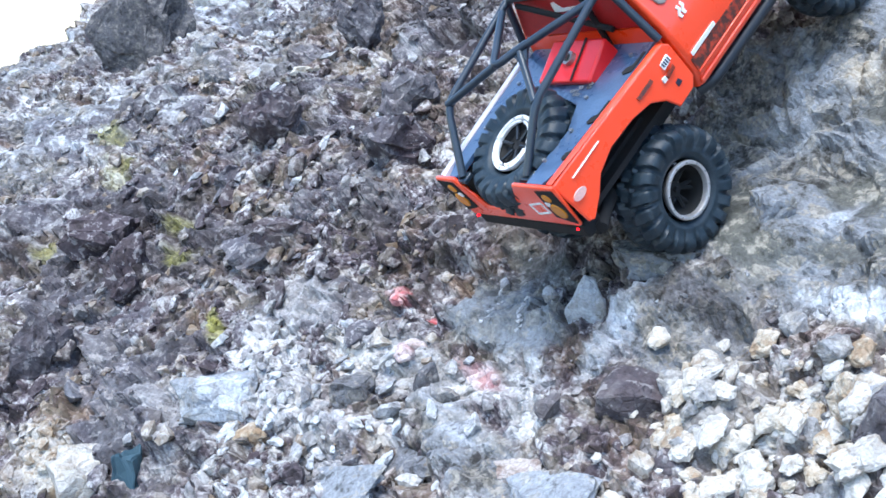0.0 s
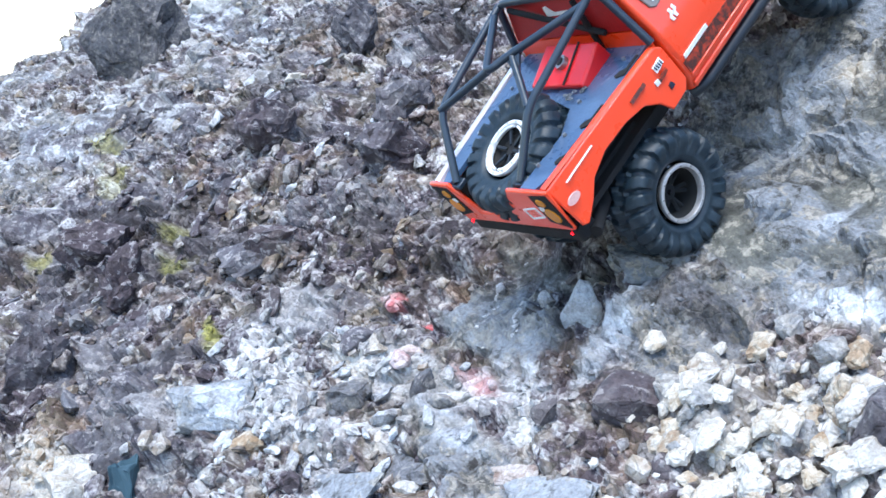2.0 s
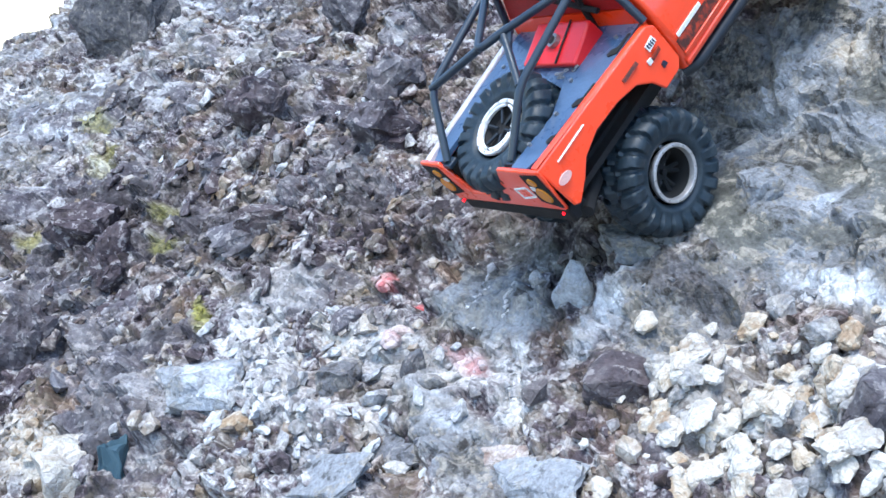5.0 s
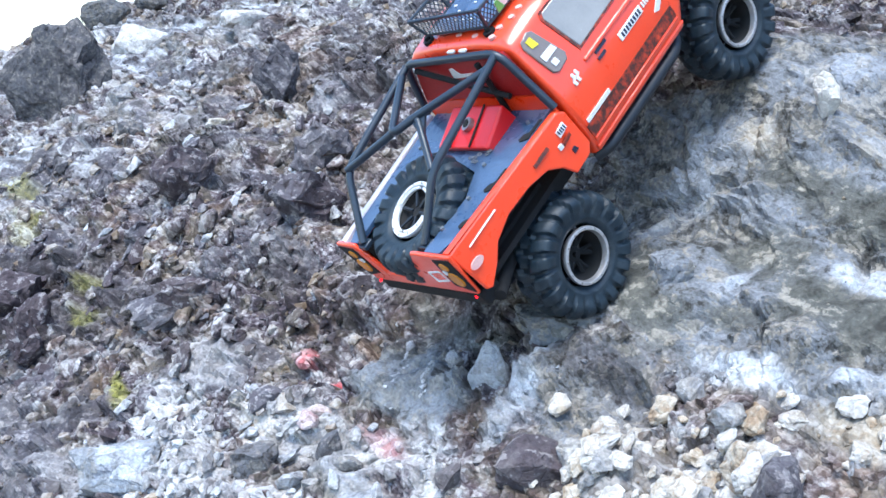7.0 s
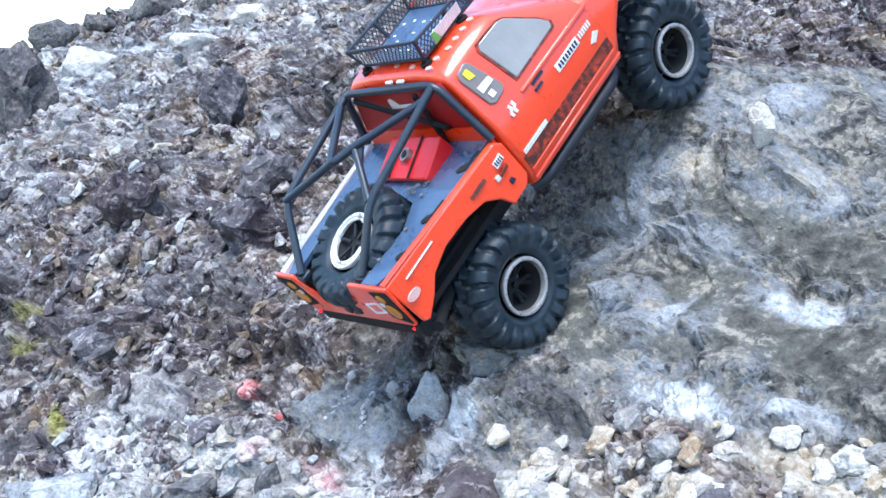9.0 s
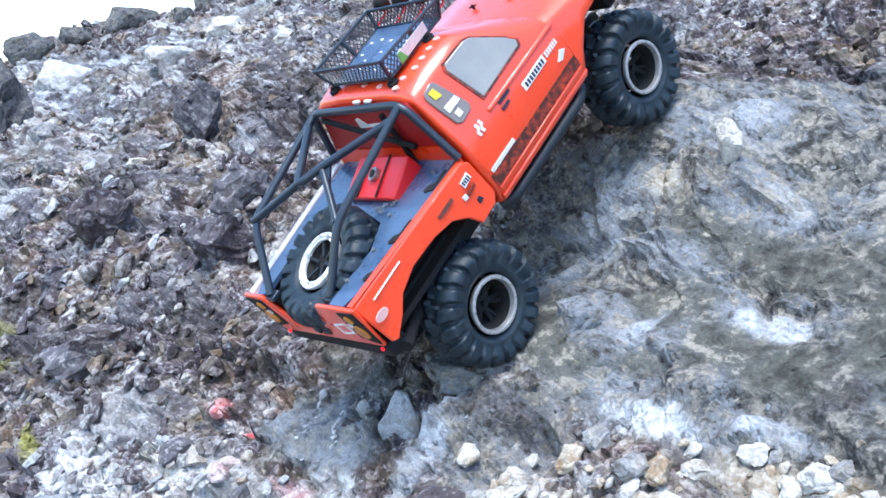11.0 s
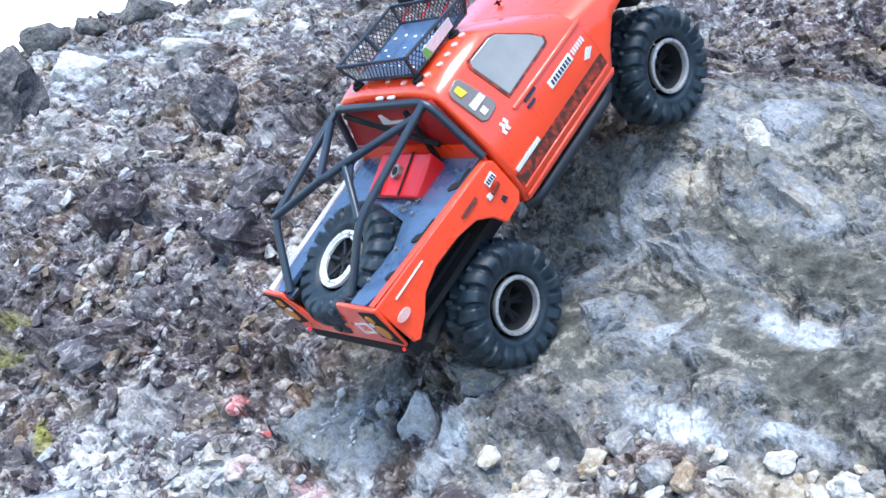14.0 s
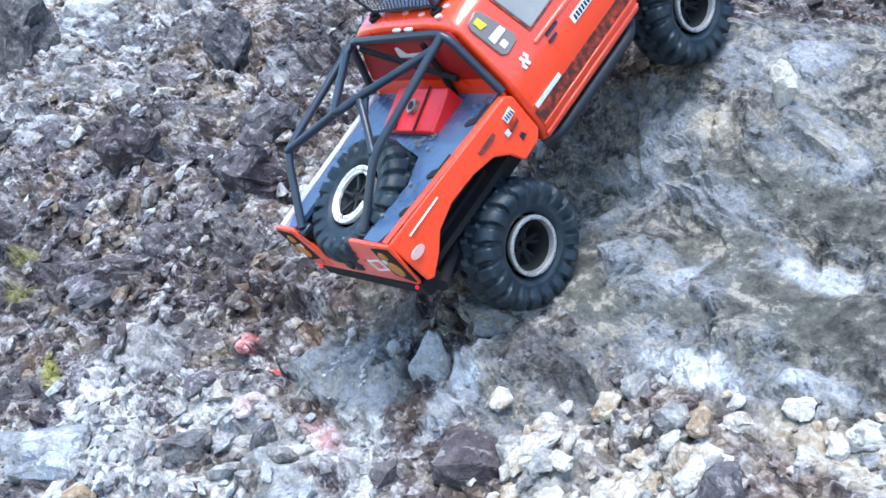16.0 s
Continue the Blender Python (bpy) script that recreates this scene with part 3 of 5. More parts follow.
def place_stone(sname, seed, foot, size, turn, tilt, tones, label):
    """One stone of its own: foot on the slope, width, depth and height, turn, tilt, kinds of rock."""
    ss, tt = foot
    kw = {"point": 0.82, "flat": 1.0, "n": 18, "long": 1.0} if sname == "pointed_stone" else {"flat": 1.0, "long": 1.0, "n": 26}
    if sname in BLOCKS:
        kw.update(block=True)
    kw["rough"] = 1.7 if "boulder" in sname and "slate" in tones else 1.3 if sname in BLOCKS else 0.8
    me = stone_mesh(sname, seed, tones, 3 if kw["rough"] > 1 else 2, **kw)
    if sname == "white_boulder":
        for v in me.vertices:
            if max(abs(v.co.x) * 1.1, abs(v.co.z - 0.5)) > 0.36:
                me.attributes["pale"].data[v.index].value = 0.3
    if sname == "slate_block":
        me.materials[0] = TEAL
    stone(sname, me, seat(ss, tt, size[2] * SUNK.get(sname, 0.2), turn, tilt, size, sname not in FLAT), label)


# pale is raised to offset the truck's shadow on this stone
place_stone("pointed_stone", 5, (-0.066, -0.152), (0.054, 0.04, 0.084), 0, (0, 0), {"slab": 1.0, "crust": 0.8, "pale": 0.5, "cream": 0.2}, "grey pointed stone standing loose on the slope")
place_stone("white_boulder", 9, (0.22, -0.452), (0.088, 0.05, 0.066), 12, (-14, 6), {"pale": 0.9, "slab": 1.0, "cell": 0.85}, "white blocky boulder with a blue-grey rim")
place_stone("flat_stone", 14, (0.19, -0.477), (0.055, 0.028, 0.024), -25, (0, 0), {"pale": 0.6, "cream": 0.2}, "pale oblong stone below a white boulder")
place_stone("cream_stone", 15, (0.167, -0.44), (0.06, 0.035, 0.026), 15, (0, 0), {"cream": 0.75}, "cream-brown stone wedged on the slope")
place_stone("dark_boulder", 21, (0.666, -0.426), (0.1, 0.08, 0.105), 30, (0, 0), {"slate": 0.9, "cell": 0.4}, "dark purple-brown boulder among broken rubble")
# this boulder's blue cast is haze put into its tones
place_stone("large_boulder", 23, (1.68, -0.07), (0.26, 0.18, 0.32), 15, (0, 8), {"slate": 0.45, "slab": 1.0, "dark": 0.4, "crust": 0.45}, "large blue-grey boulder near the ridge, haze in its colour")
place_stone("dark_rock", 25, (-0.189, -0.21), (0.078, 0.06, 0.075), 0, (0, 0), {"slate": 0.85, "dark": 0.15, "rust": 0.3, "cell": 0.5}, "dark purple-brown rock beside pale gravel")
place_stone("dark_rock", 26, (-0.405, -0.145), (0.06, 0.05, 0.085), 60, (0, 0), {"slate": 0.8, "dark": 0.25}, "dark purple rock beside cream stones")
place_stone("bone_shaped_stone", 27, (-0.188, 0.272), (0.027, 0.03, 0.07), 0, (0, -12), {"cream": 0.85, "pale": 0.7, "cell": 0.8}, "cream oblong stone lying on the grey slab")
place_stone("red_stained_stone", 29, (0.217, -0.206), (0.02, 0.018, 0.018), 0, (0, 0), {"stain": 0.8, "pale": 0.8}, "pale stone with a bright red stain")
place_stone("red_stained_stone", 31, (0.088, -0.262), (0.034, 0.024, 0.02), 0, (0, 0), {"stain": 0.28, "pale": 0.7}, "stone stained red on the gravel")
place_stone("dark_boulder", 35, (0.812, -0.395), (0.14, 0.1, 0.09), 10, (0, 0), {"slate": 0.85, "cell": 0.35}, "dark brown crumbling boulder on the slope")
place_stone("dark_boulder", 37, (0.785, -0.092), (0.13, 0.1, 0.12), 50, (0, 0), {"slate": 0.8, "cell": 0.35}, "dark brown crumbling boulder on the slope")
place_stone("pale_rock", 39, (1.86, 0.262), (0.17, 0.12, 0.13), 0, (0, 0), {"pale": 1.0, "cream": 0.2, "cell": 0.9}, "pale weathered rock under the ridge")
place_stone("pale_rock", 41, (1.68, 0.61), (0.11, 0.08, 0.085), 30, (0, 0), {"cream": 0.4, "pale": 1.0, "cell": 0.8}, "pale cream rock high on the slope")
place_stone("pale_rock", 61, (1.577, 0.43), (0.13, 0.1, 0.06), 20, (0, 0), {"pale": 0.9, "cream": 0.25}, "pale weathered rock under the ridge")
place_stone("pale_rock", 63, (1.32, 0.588), (0.08, 0.07, 0.045), 60, (0, 0), {"cream": 0.4, "pale": 0.9}, "pale cream rock high on the slope")
place_stone("grey_boulder", 43, (1.482, 0.081), (0.1, 0.09, 0.06), 0, (0, 0), {"slab": 0.8, "pale": 0.25}, "blue-grey boulder among rubble")
# ridge boulders: haze is painted in as a dark blue tone
place_stone("ridge_boulder", 45, (2.214, 0.321), (0.165, 0.120, 0.120), 0, (0, 0), {"dark": 0.35, "slab": 1.0}, "blue-grey boulder on the ridge")
place_stone("ridge_boulder", 47, (2.183, 0.448), (0.099, 0.080, 0.063), 40, (0, 0), {"dark": 0.35, "slab": 1.0}, "blue-grey boulder on the ridge")
place_stone("ridge_boulder", 49, (2.13, 0.566), (0.187, 0.120, 0.102), 10, (0, 0), {"dark": 0.35, "slab": 1.0}, "long blue-grey boulder on the ridge")
place_stone("ridge_boulder", 51, (1.992, 0.647), (0.083, 0.070, 0.090), 70, (0, 0), {"dark": 0.3, "slab": 1.0}, "blue-grey boulder on the ridge")
place_stone("ridge_boulder", 53, (2.018, 0.73), (0.066, 0.060, 0.091), 20, (0, 0), {"dark": 0.35, "slab": 1.0}, "blue-grey boulder on the ridge")
place_stone("dark_boulder", 87, (0.488, -0.045), (0.125, 0.1, 0.12), 30, (0, 0), {"slate": 0.9, "cell": 0.3}, "purple-brown crumbling boulder above the gravel")
place_stone("dark_boulder", 89, (0.5, -0.27), (0.12, 0.08, 0.075), 0, (0, 0), {"slate": 0.8}, "purple-brown broken boulder set in rubble")
place_stone("dark_boulder", 91, (0.59, -0.57), (0.1, 0.08, 0.12), 20, (0, 0), {"slate": 0.9, "dark": 0.35}, "dark purple-brown boulder among broken rubble")
place_stone("dark_boulder", 93, (0.78, -0.19), (0.075, 0.07, 0.055), 80, (0, 0), {"slate": 0.7}, "purple-brown broken boulder set in rubble")
place_stone("dark_boulder", 95, (0.49, -0.228), (0.11, 0.07, 0.06), 10, (0, 0), {"slate": 0.8}, "purple-brown broken boulder set in rubble")
place_stone("dark_boulder", 147, (0.98, 0.2), (0.11, 0.09, 0.12), 40, (0, 0), {"slate": 0.8, "dark": 0.3}, "dark block standing out of brown rubble")
place_stone("dark_boulder", 149, (0.62, 0.06), (0.12, 0.1, 0.1), 70, (0, 0), {"slate": 0.75, "rust": 0.3}, "dark brown crumbling boulder on the slope")
place_stone("grey_boulder", 97, (1.053, -0.14), (0.07, 0.07, 0.06), 40, (0, 0), {"slate": 0.8, "slab": 0.3}, "grey-purple boulder among rubble")
place_stone("grey_boulder", 99, (1.25, 0.0), (0.075, 0.07, 0.05), 20, (0, 0), {"slate": 0.4, "slab": 1.0}, "blue-grey boulder among rubble")
place_stone("cream_block", 101, (1.05, 0.104), (0.05, 0.04, 0.022), 5, (0, 0), {"cream": 0.9, "pale": 0.5}, "cream flat stone high in the rubble")
place_stone("flat_rock", 103, (-0.01, -0.338), (0.105, 0.07, 0.026), -28, (-8, 0), {"slab": 1.0, "slate": 0.3, "crust": 0.75}, "flat layered blue-grey slab in the gravel")
# added block in place of a dark bluish hole between the rocks
place_stone("slate_block", 57, (0.275, -0.58), (0.04, 0.04, 0.07), 0, (0, 0), {}, "dark teal block standing in for a shaded gap")
place_stone("cream_block", 59, (0.33, -0.628), (0.1, 0.06, 0.1), 15, (0, 0), {"cream": 0.5, "pale": 0.6}, "pale mottled block of rock")
place_stone("white_stone", 65, (0.038, -0.353), (0.03, 0.02, 0.016), 15, (0, 0), {"pale": 1.0}, "small white angular stone on gravel")
place_stone("white_stone", 67, (-0.047, -0.367), (0.03, 0.02, 0.014), -10, (0, 0), {"pale": 1.0, "cream": 0.1}, "small white angular stone on gravel")
place_stone("slate_stone", 69, (0.021, -0.291), (0.03, 0.022, 0.045), 5, (0, 12), {"slab": 1.0, "slate": 0.5}, "blue-grey upright stone on gravel")
place_stone("purple_stone", 113, (0.161, -0.288), (0.048, 0.04, 0.042), 25, (0, 0), {"slate": 0.9}, "purple-grey stone on pale gravel")
place_stone("grey_stone", 115, (0.214, -0.297), (0.032, 0.03, 0.028), 60, (0, 0), {"slab": 1.0, "crust": 0.5}, "grey stone on pale gravel")
place_stone("oblong_stone", 117, (0.128, -0.327), (0.055, 0.024, 0.024), -20, (0, 0), {"pale": 1.0}, "white oblong stone lying on a grey block")
place_stone("pink_stone", 119, (0.095, -0.26), (0.036, 0.03, 0.024), 0, (0, 0), {"pale": 0.6, "cream": 0.3, "stain": 0.15}, "pinkish stone on gravel")
place_stone("grey_stone", 121, (-0.003, -0.282), (0.036, 0.03, 0.024), 40, (0, 0), {"slab": 0.8, "rust": 0.4, "pale": 0.3}, "grey stone on gravel")
place_stone("slate_stone", 123, (0.107, -0.39), (0.022, 0.018, 0.042), 10, (0, 10), {"slab": 0.7, "pale": 0.4}, "pointed grey stone beside a white boulder")
place_stone("pale_stone", 125, (0.072, -0.4), (0.034, 0.022, 0.014), -20, (0, 0), {"pale": 0.9}, "flat pale stone on gravel")
place_stone("pale_stone", 127, (0.06, -0.44), (0.036, 0.025, 0.018), 10, (0, 0), {"pale": 0.8}, "flat pale stone on gravel")
place_stone("flat_rock", 129, (0.0, -0.415), (0.1, 0.06, 0.024), -25, (-6, 0), {"slab": 1.0, "crust": 0.85, "pale": 0.2}, "flat blue-grey slab in the gravel")
place_stone("flat_rock", 131, (-0.185, -0.3), (0.1, 0.05, 0.02), -25, (-6, 0), {"slab": 1.0, "crust": 0.85, "pale": 0.35}, "pale blue flat slab below the gravel")
place_stone("flat_rock", 133, (-0.138, -0.298), (0.07, 0.03, 0.016), -28, (-6, 0), {"pale": 0.6, "cream": 0.3, "stain": 0.08}, "pale pinkish flat slab in the gravel")
place_stone("dark_stone", 135, (-0.246, -0.268), (0.036, 0.03, 0.036), 10, (0, 0), {"slate": 0.9, "dark": 0.2}, "dark purple stone among pale gravel")
place_stone("dark_stone", 137, (-0.267, -0.237), (0.036, 0.03, 0.034), 50, (0, 0), {"slate": 0.9}, "dark slate stone among pale gravel")
place_stone("cream_rock", 139, (-0.314, -0.115), (0.045, 0.035, 0.034), 0, (0, 0), {"cream": 0.8, "pale": 0.8}, "large cream stone in a heap of pale stones")
place_stone("cream_rock", 141, (-0.335, -0.213), (0.036, 0.03, 0.04), 30, (0, 0), {"cream": 0.6, "pale": 0.9}, "large cream stone in a heap of pale stones")
place_stone("cream_rock", 143, (-0.287, -0.2), (0.03, 0.026, 0.026), 80, (0, 0), {"cream": 0.4, "pale": 0.9}, "cream stone in a heap of pale stones")
place_stone("cream_rock", 145, (-0.236, -0.138), (0.04, 0.026, 0.022), 10, (0, 0), {"cream": 0.5, "pale": 0.9}, "cream stone in a heap of pale stones")
place_stone("white_stone", 71, (0.115, -0.32), (0.04, 0.03, 0.025), 20, (0, 0), {"pale": 0.95}, "rounded white stone on gravel")
place_stone("grey_block", 73, (0.079, -0.347), (0.05, 0.04, 0.036), 5, (0, 0), {"slab": 0.9, "slate": 0.3}, "layered grey block on gravel")
place_stone("pale_rock", 75, (0.087, -0.395), (0.05, 0.03, 0.016), -15, (0, 0), {"pale": 0.6, "slab": 0.8}, "flat pale stone on gravel")
place_stone("white_stone", 77, (-0.011, -0.136), (0.02, 0.016, 0.022), 0, (0, 0), {"pale": 0.85}, "small white stone beside a pointed stone")
place_stone("grey_block", 79, (-0.1, -0.062), (0.085, 0.05, 0.032), -8, (0, 0), {"slab": 1.0, "crust": 0.65}, "pitted grey block under the wheel")
place_stone("grey_crag", 111, (-0.15, 0.036), (0.036, 0.03, 0.056), 20, (8, -10), {"slab": 1.0, "crust": 0.75, "pale": 0.1}, "pale grey crag jutting from the slab")
place_stone("cream_stone", 81, (-0.437, -0.012), (0.042, 0.03, 0.026), 0, (0, 0), {"pale": 1.0, "cream": 0.2}, "cream white stone on the ledge")
place_stone("cream_stone", 83, (-0.345, -0.047), (0.034, 0.025, 0.02), 20, (0, 0), {"pale": 0.9, "cream": 0.4}, "cream white stone on the ledge")

rnd = random.Random(7)
KINDS = {
    "cream": [stone_mesh("cream_stone", 100 + k, {"cream": (0.35, 0.65, 0.5, 0.75, 0.1)[k % 5], "pale": (0.75, 0.7, 0.8, 0.6, 0.3)[k % 5], "slab": (0, 0, 0, 0, 0.8)[k % 5], "cell": (0.65, 0.4, 0.6, 0.25, 0.5)[k % 5]}, 2, n=20, worn_round=1) for k in range(10)],
    "pale": [stone_mesh("pale_stone", 120 + k, {"pale": (0.35, 0.9, 0.6, 0.75)[k % 4], "slab": 0.6, "cell": 0.7}) for k in range(6)],
    "brown": [stone_mesh("brown_stone", 140 + k, {"cell": 0.35 + 0.12 * (k % 4), "slate": (0.3, 0.8, 0.0)[k % 3]}) for k in range(6)],
}
SPREAD = [
    # kind, how many, centre, half widths, sizes, label
    ("cream", 230, (-0.305, -0.15), (0.1, 0.08), (0.009, 0.034), "cream and white loose stone in a heap"),
    ("cream", 30, (-0.42, -0.01), (0.08, 0.03), (0.01, 0.026), "cream loose stone on the ledge"),
    ("pale", 110, (0.19, -0.38), (0.16, 0.09), (0.008, 0.028), "pale grey loose stone on white dust"),
    ("pale", 25, (0.08, -0.27), (0.12, 0.06), (0.01, 0.03), "pale grey loose stone on mud"),
    ("brown", 60, (0.5, -0.25), (0.35, 0.25), (0.015, 0.045), "purple-brown broken stone lying on rubble"),
    ("brown", 90, (0.75, -0.1), (0.45, 0.3), (0.018, 0.05), "purple-brown broken stone lying on rubble"),
    ("pale", 30, (0.9, -0.05), (0.5, 0.25), (0.015, 0.04), "pale broken stone among rubble"),
]
for kind, count, (cs, ct), (rs, rt), (lo, hi), label in SPREAD:
    for _ in range(count):
        ss, tt = cs + rs * max(-1.6, min(1.6, rnd.gauss(0, 0.6))), ct + rt * max(-1.6, min(1.6, rnd.gauss(0, 0.6)))
        wss, wtt, _ = zip(*[truck_to_slope(*w) for w in WHEELS])
        if min(math.hypot(ss - a, tt - b) for a, b in zip(wss, wtt)) < 0.06:
            continue
        size = lo + (hi - lo) * rnd.random() ** 2
        m = seat(ss, tt, size * 0.06, rnd.uniform(0, 360), (rnd.uniform(-20, 20), rnd.uniform(-20, 20)), (size, size, size * rnd.uniform(0.7, 1.1)))
        stone(kind + "_stone", rnd.choice(KINDS[kind]), m, label, "stone", kind + " loose stones")


# two thin trails of white crumbs washed down over the mud
crumbs = [stone_mesh("white_crumb", 170 + k, {"pale": 1.0, "cell": 0.8}) for k in range(3)]
for (s0, t0), (s1, t1) in (((0.083, -0.14), (0.03, -0.205)), ((0.035, -0.118), (0.0, -0.178))):
    for k in range(15):
        f = k / 14
        size = rnd.uniform(0.0035, 0.008)
        m = seat(s0 + (s1 - s0) * f + rnd.gauss(0, 0.0022), t0 + (t1 - t0) * f + rnd.gauss(0, 0.0015), size * 0.2, rnd.uniform(0, 360), (0, 0), (size, size, size))
        stone("white_crumb", rnd.choice(crumbs), m, "tiny white crumb of stone on wet mud", "stone", "white crumbs on mud")


def build_rubble(count=40000):
    """Small broken chips that lie all over the slope, as one piece."""
    rng = np.random.default_rng(3)
    shapes = []
    for k in range(14):
        bm = hull(300 + k, n=11, flat=0.85, long=1.2)
        bmesh.ops.triangulate(bm, faces=bm.faces[:])
        shapes.append((np.array([v.co[:] for v in bm.verts]), np.array([[v.index for v in f.verts] for f in bm.faces])))
        bm.free()
    s = np.concatenate([rng.uniform(-0.55, 0.7, count // 2), rng.uniform(0.5, 2.4, count - count // 2)])
    t = np.concatenate([rng.uniform(-0.72, 0.75, count // 2), rng.uniform(-0.5, 1.0, count - count // 2)])
    h, _, zz = ground(s, t)
    clump = smooth(0.45, 0.58, fbm(s * 12, t * 15, 25, 3))
    keep = rng.random(count) > np.maximum(np.maximum(zz["slab"] * 0.97, zz["olive"] * 0.97), np.maximum(0.9 * (1 - clump), 0.6 * zz["dark"]))
    for w in WHEELS:
        a, b, _ = truck_to_slope(*w)
        keep &= np.hypot(s - a, t - b) > 0.045
    V, F, n0 = [], [], 0
    at = {k: [] for k in ("cell", *zz)}
    fr = np.stack([ALONG, UPHILL, OUT])
    base = lay(s, t, h)
    for i in np.nonzero(keep)[0]:
        sv, sf = shapes[int(rng.integers(14))]
        far = 1 + 0.12 * max(0.0, s[i] - 0.5)
        size = (0.003 + 0.026 * rng.random() ** 5.5) * far
        if max(zz["slab"][i], zz["olive"][i]) > 0.5 and s[i] < 0.9:
            size = min(size, 0.008)
        q = Euler((rng.uniform(-0.5, 0.5), rng.uniform(-0.5, 0.5), rng.uniform(0, 6.3))).to_matrix()
        v = (sv * size) @ np.array(q).T
        v[:, 2] -= size * 0.28
        V.append(v @ fr + base[i])
        F.append(sf + n0)
        n0 += len(sv)
        r = (0.16 + 0.48 * rng.random()) * (1 - 0.65 * zz["dark"][i])
        for key in at:
            val = r if key == "cell" else float(zz[key][i])
            if key == "pale":
                val = max(val, 0.65 * (rng.random() > 0.88 + 0.09 * zz["dark"][i]))
            if key == "stain":
                val *= 0.4
            if key == "cream":
                val = max(val, 0.4 * (rng.random() > 0.85))
            if key == "slate":
                val = max(val * 0.8, 0.8 * (rng.random() > 0.8))
            if key == "dark":
                val *= 0.75 + 0.25 * rng.random()
            at[key].append(np.full(len(sv), val))
    me = mesh_with("rubble", np.concatenate(V), np.concatenate(F), {k: np.concatenate(v) for k, v in at.items()}, False)
    me.materials.append(ROCK)
    tagged(new("rubble", me), "small broken rock chips scattered over the slope", "rubble", kind="stuff")


build_rubble()
# ---- the model truck; its numbers are in decimetres: x to its right, y ahead, z up from the wheels' foot ----
D = 0.1


def part(name, bm, material, parent, label="", bevel=0.0, smooth_shade=True, seg=2):
    """Links a bmesh, drawn in decimetres, as one mesh under its thing."""
    bmesh.ops.recalc_face_normals(bm, faces=bm.faces[:])
    me = bpy.data.meshes.new(name)
    bm.to_mesh(me)
    bm.free()
    me.transform(Matrix.Scale(D, 4))
    me.materials.append(material)
    if smooth_shade:
        for p in me.polygons:
            p.use_smooth = True
    ob = new(name, me)
    ob.parent = parent
    if bevel:
        mod = ob.modifiers.new("rounded", "BEVEL")
        mod.width, mod.segments, mod.limit_method, mod.angle_limit = bevel * D, seg, "ANGLE", radians(28)
        mod.harden_normals = False
    if smooth_shade:
        me.set_sharp_from_angle(angle=radians(40))
    if label:
        tagged(ob, label)
    return ob


def box(bm, x0, x1, y0, y1, z0, z1):
    v = [bm.verts.new((x, y, z)) for x in (x0, x1) for y in (y0, y1) for z in (z0, z1)]
    for f in ((0, 1, 3, 2), (4, 6, 7, 5), (0, 4, 5, 1), (2, 3, 7, 6), (0, 2, 6, 4), (1, 5, 7, 3)):
        bm.faces.new([v[i] for i in f])


def prism(bm, poly, place_a, place_b):
    """A prism between two placings of a polygon's points."""
    a, b = [bm.verts.new(place_a(*p)) for p in poly], [bm.verts.new(place_b(*p)) for p in poly]
    bm.faces.new(a)
    bm.faces.new(b[::-1])
    for i in range(len(poly)):
        j = (i + 1) % len(poly)
        bm.faces.new((a[i], b[i], b[j], a[j]))


def tube(bm, pts, r, sides=10):
    """A bent round bar."""
    pts = [Vector(p) for p in pts]
    rings = []
    side = None
    for i, p in enumerate(pts):
        d = (pts[min(i + 1, len(pts) - 1)] - pts[max(i - 1, 0)]).normalized()
        side = (side - d * side.dot(d)).normalized() if side else d.orthogonal().normalized()
        up = d.cross(side)
        rings.append([bm.verts.new(p + (side * math.cos(a) + up * math.sin(a)) * r) for a in (2 * math.pi * k / sides for k in range(sides))])
    for a, b in zip(rings, rings[1:]):
        for k in range(sides):
            bm.faces.new((a[k], a[(k + 1) % sides], b[(k + 1) % sides], b[k]))
    bm.faces.new(rings[0][::-1])
    bm.faces.new(rings[-1])


def bend(pts, r=0.12, n=4):
    """Rounds the corners of a line of points."""
    pts = [Vector(p) for p in pts]
    out = [pts[0]]
    for a, p, b in zip(pts, pts[1:], pts[2:]):
        u, v = (a - p).normalized(), (b - p).normalized()
        k = min(r, (a - p).length / 2, (b - p).length / 2)
        for i in range(n + 1):
            f = i / n
            out.append((p + u * k) * (1 - f) ** 2 + p * 2 * f * (1 - f) + (p + v * k) * f * f)
    return out + [pts[-1]]


def revolve(bm, profile, sides=48):
    """Turns (x, radius) points about the x axis."""
    rings = []
    for k in range(sides):
        a = 2 * math.pi * k / sides
        rings.append([bm.verts.new((x, r * math.cos(a), r * math.sin(a))) for x, r in profile])
    for k in range(sides):
        a, b = rings[k], rings[(k + 1) % sides]
        for i in range(len(profile) - 1):
            bm.faces.new((a[i], a[i + 1], b[i + 1], b[i]))


truck = new("model_truck")
tagged(truck, "orange-red radio-controlled rock crawler truck, dusty, climbing the rock", "toy truck")
truck.matrix_world = Matrix.Translation(TRUCK_FOOT) @ Matrix((AXLE_X, AXLE_Y, AXLE_Z)).transposed().to_4x4()

# ---- wheels ----
R = 0.608


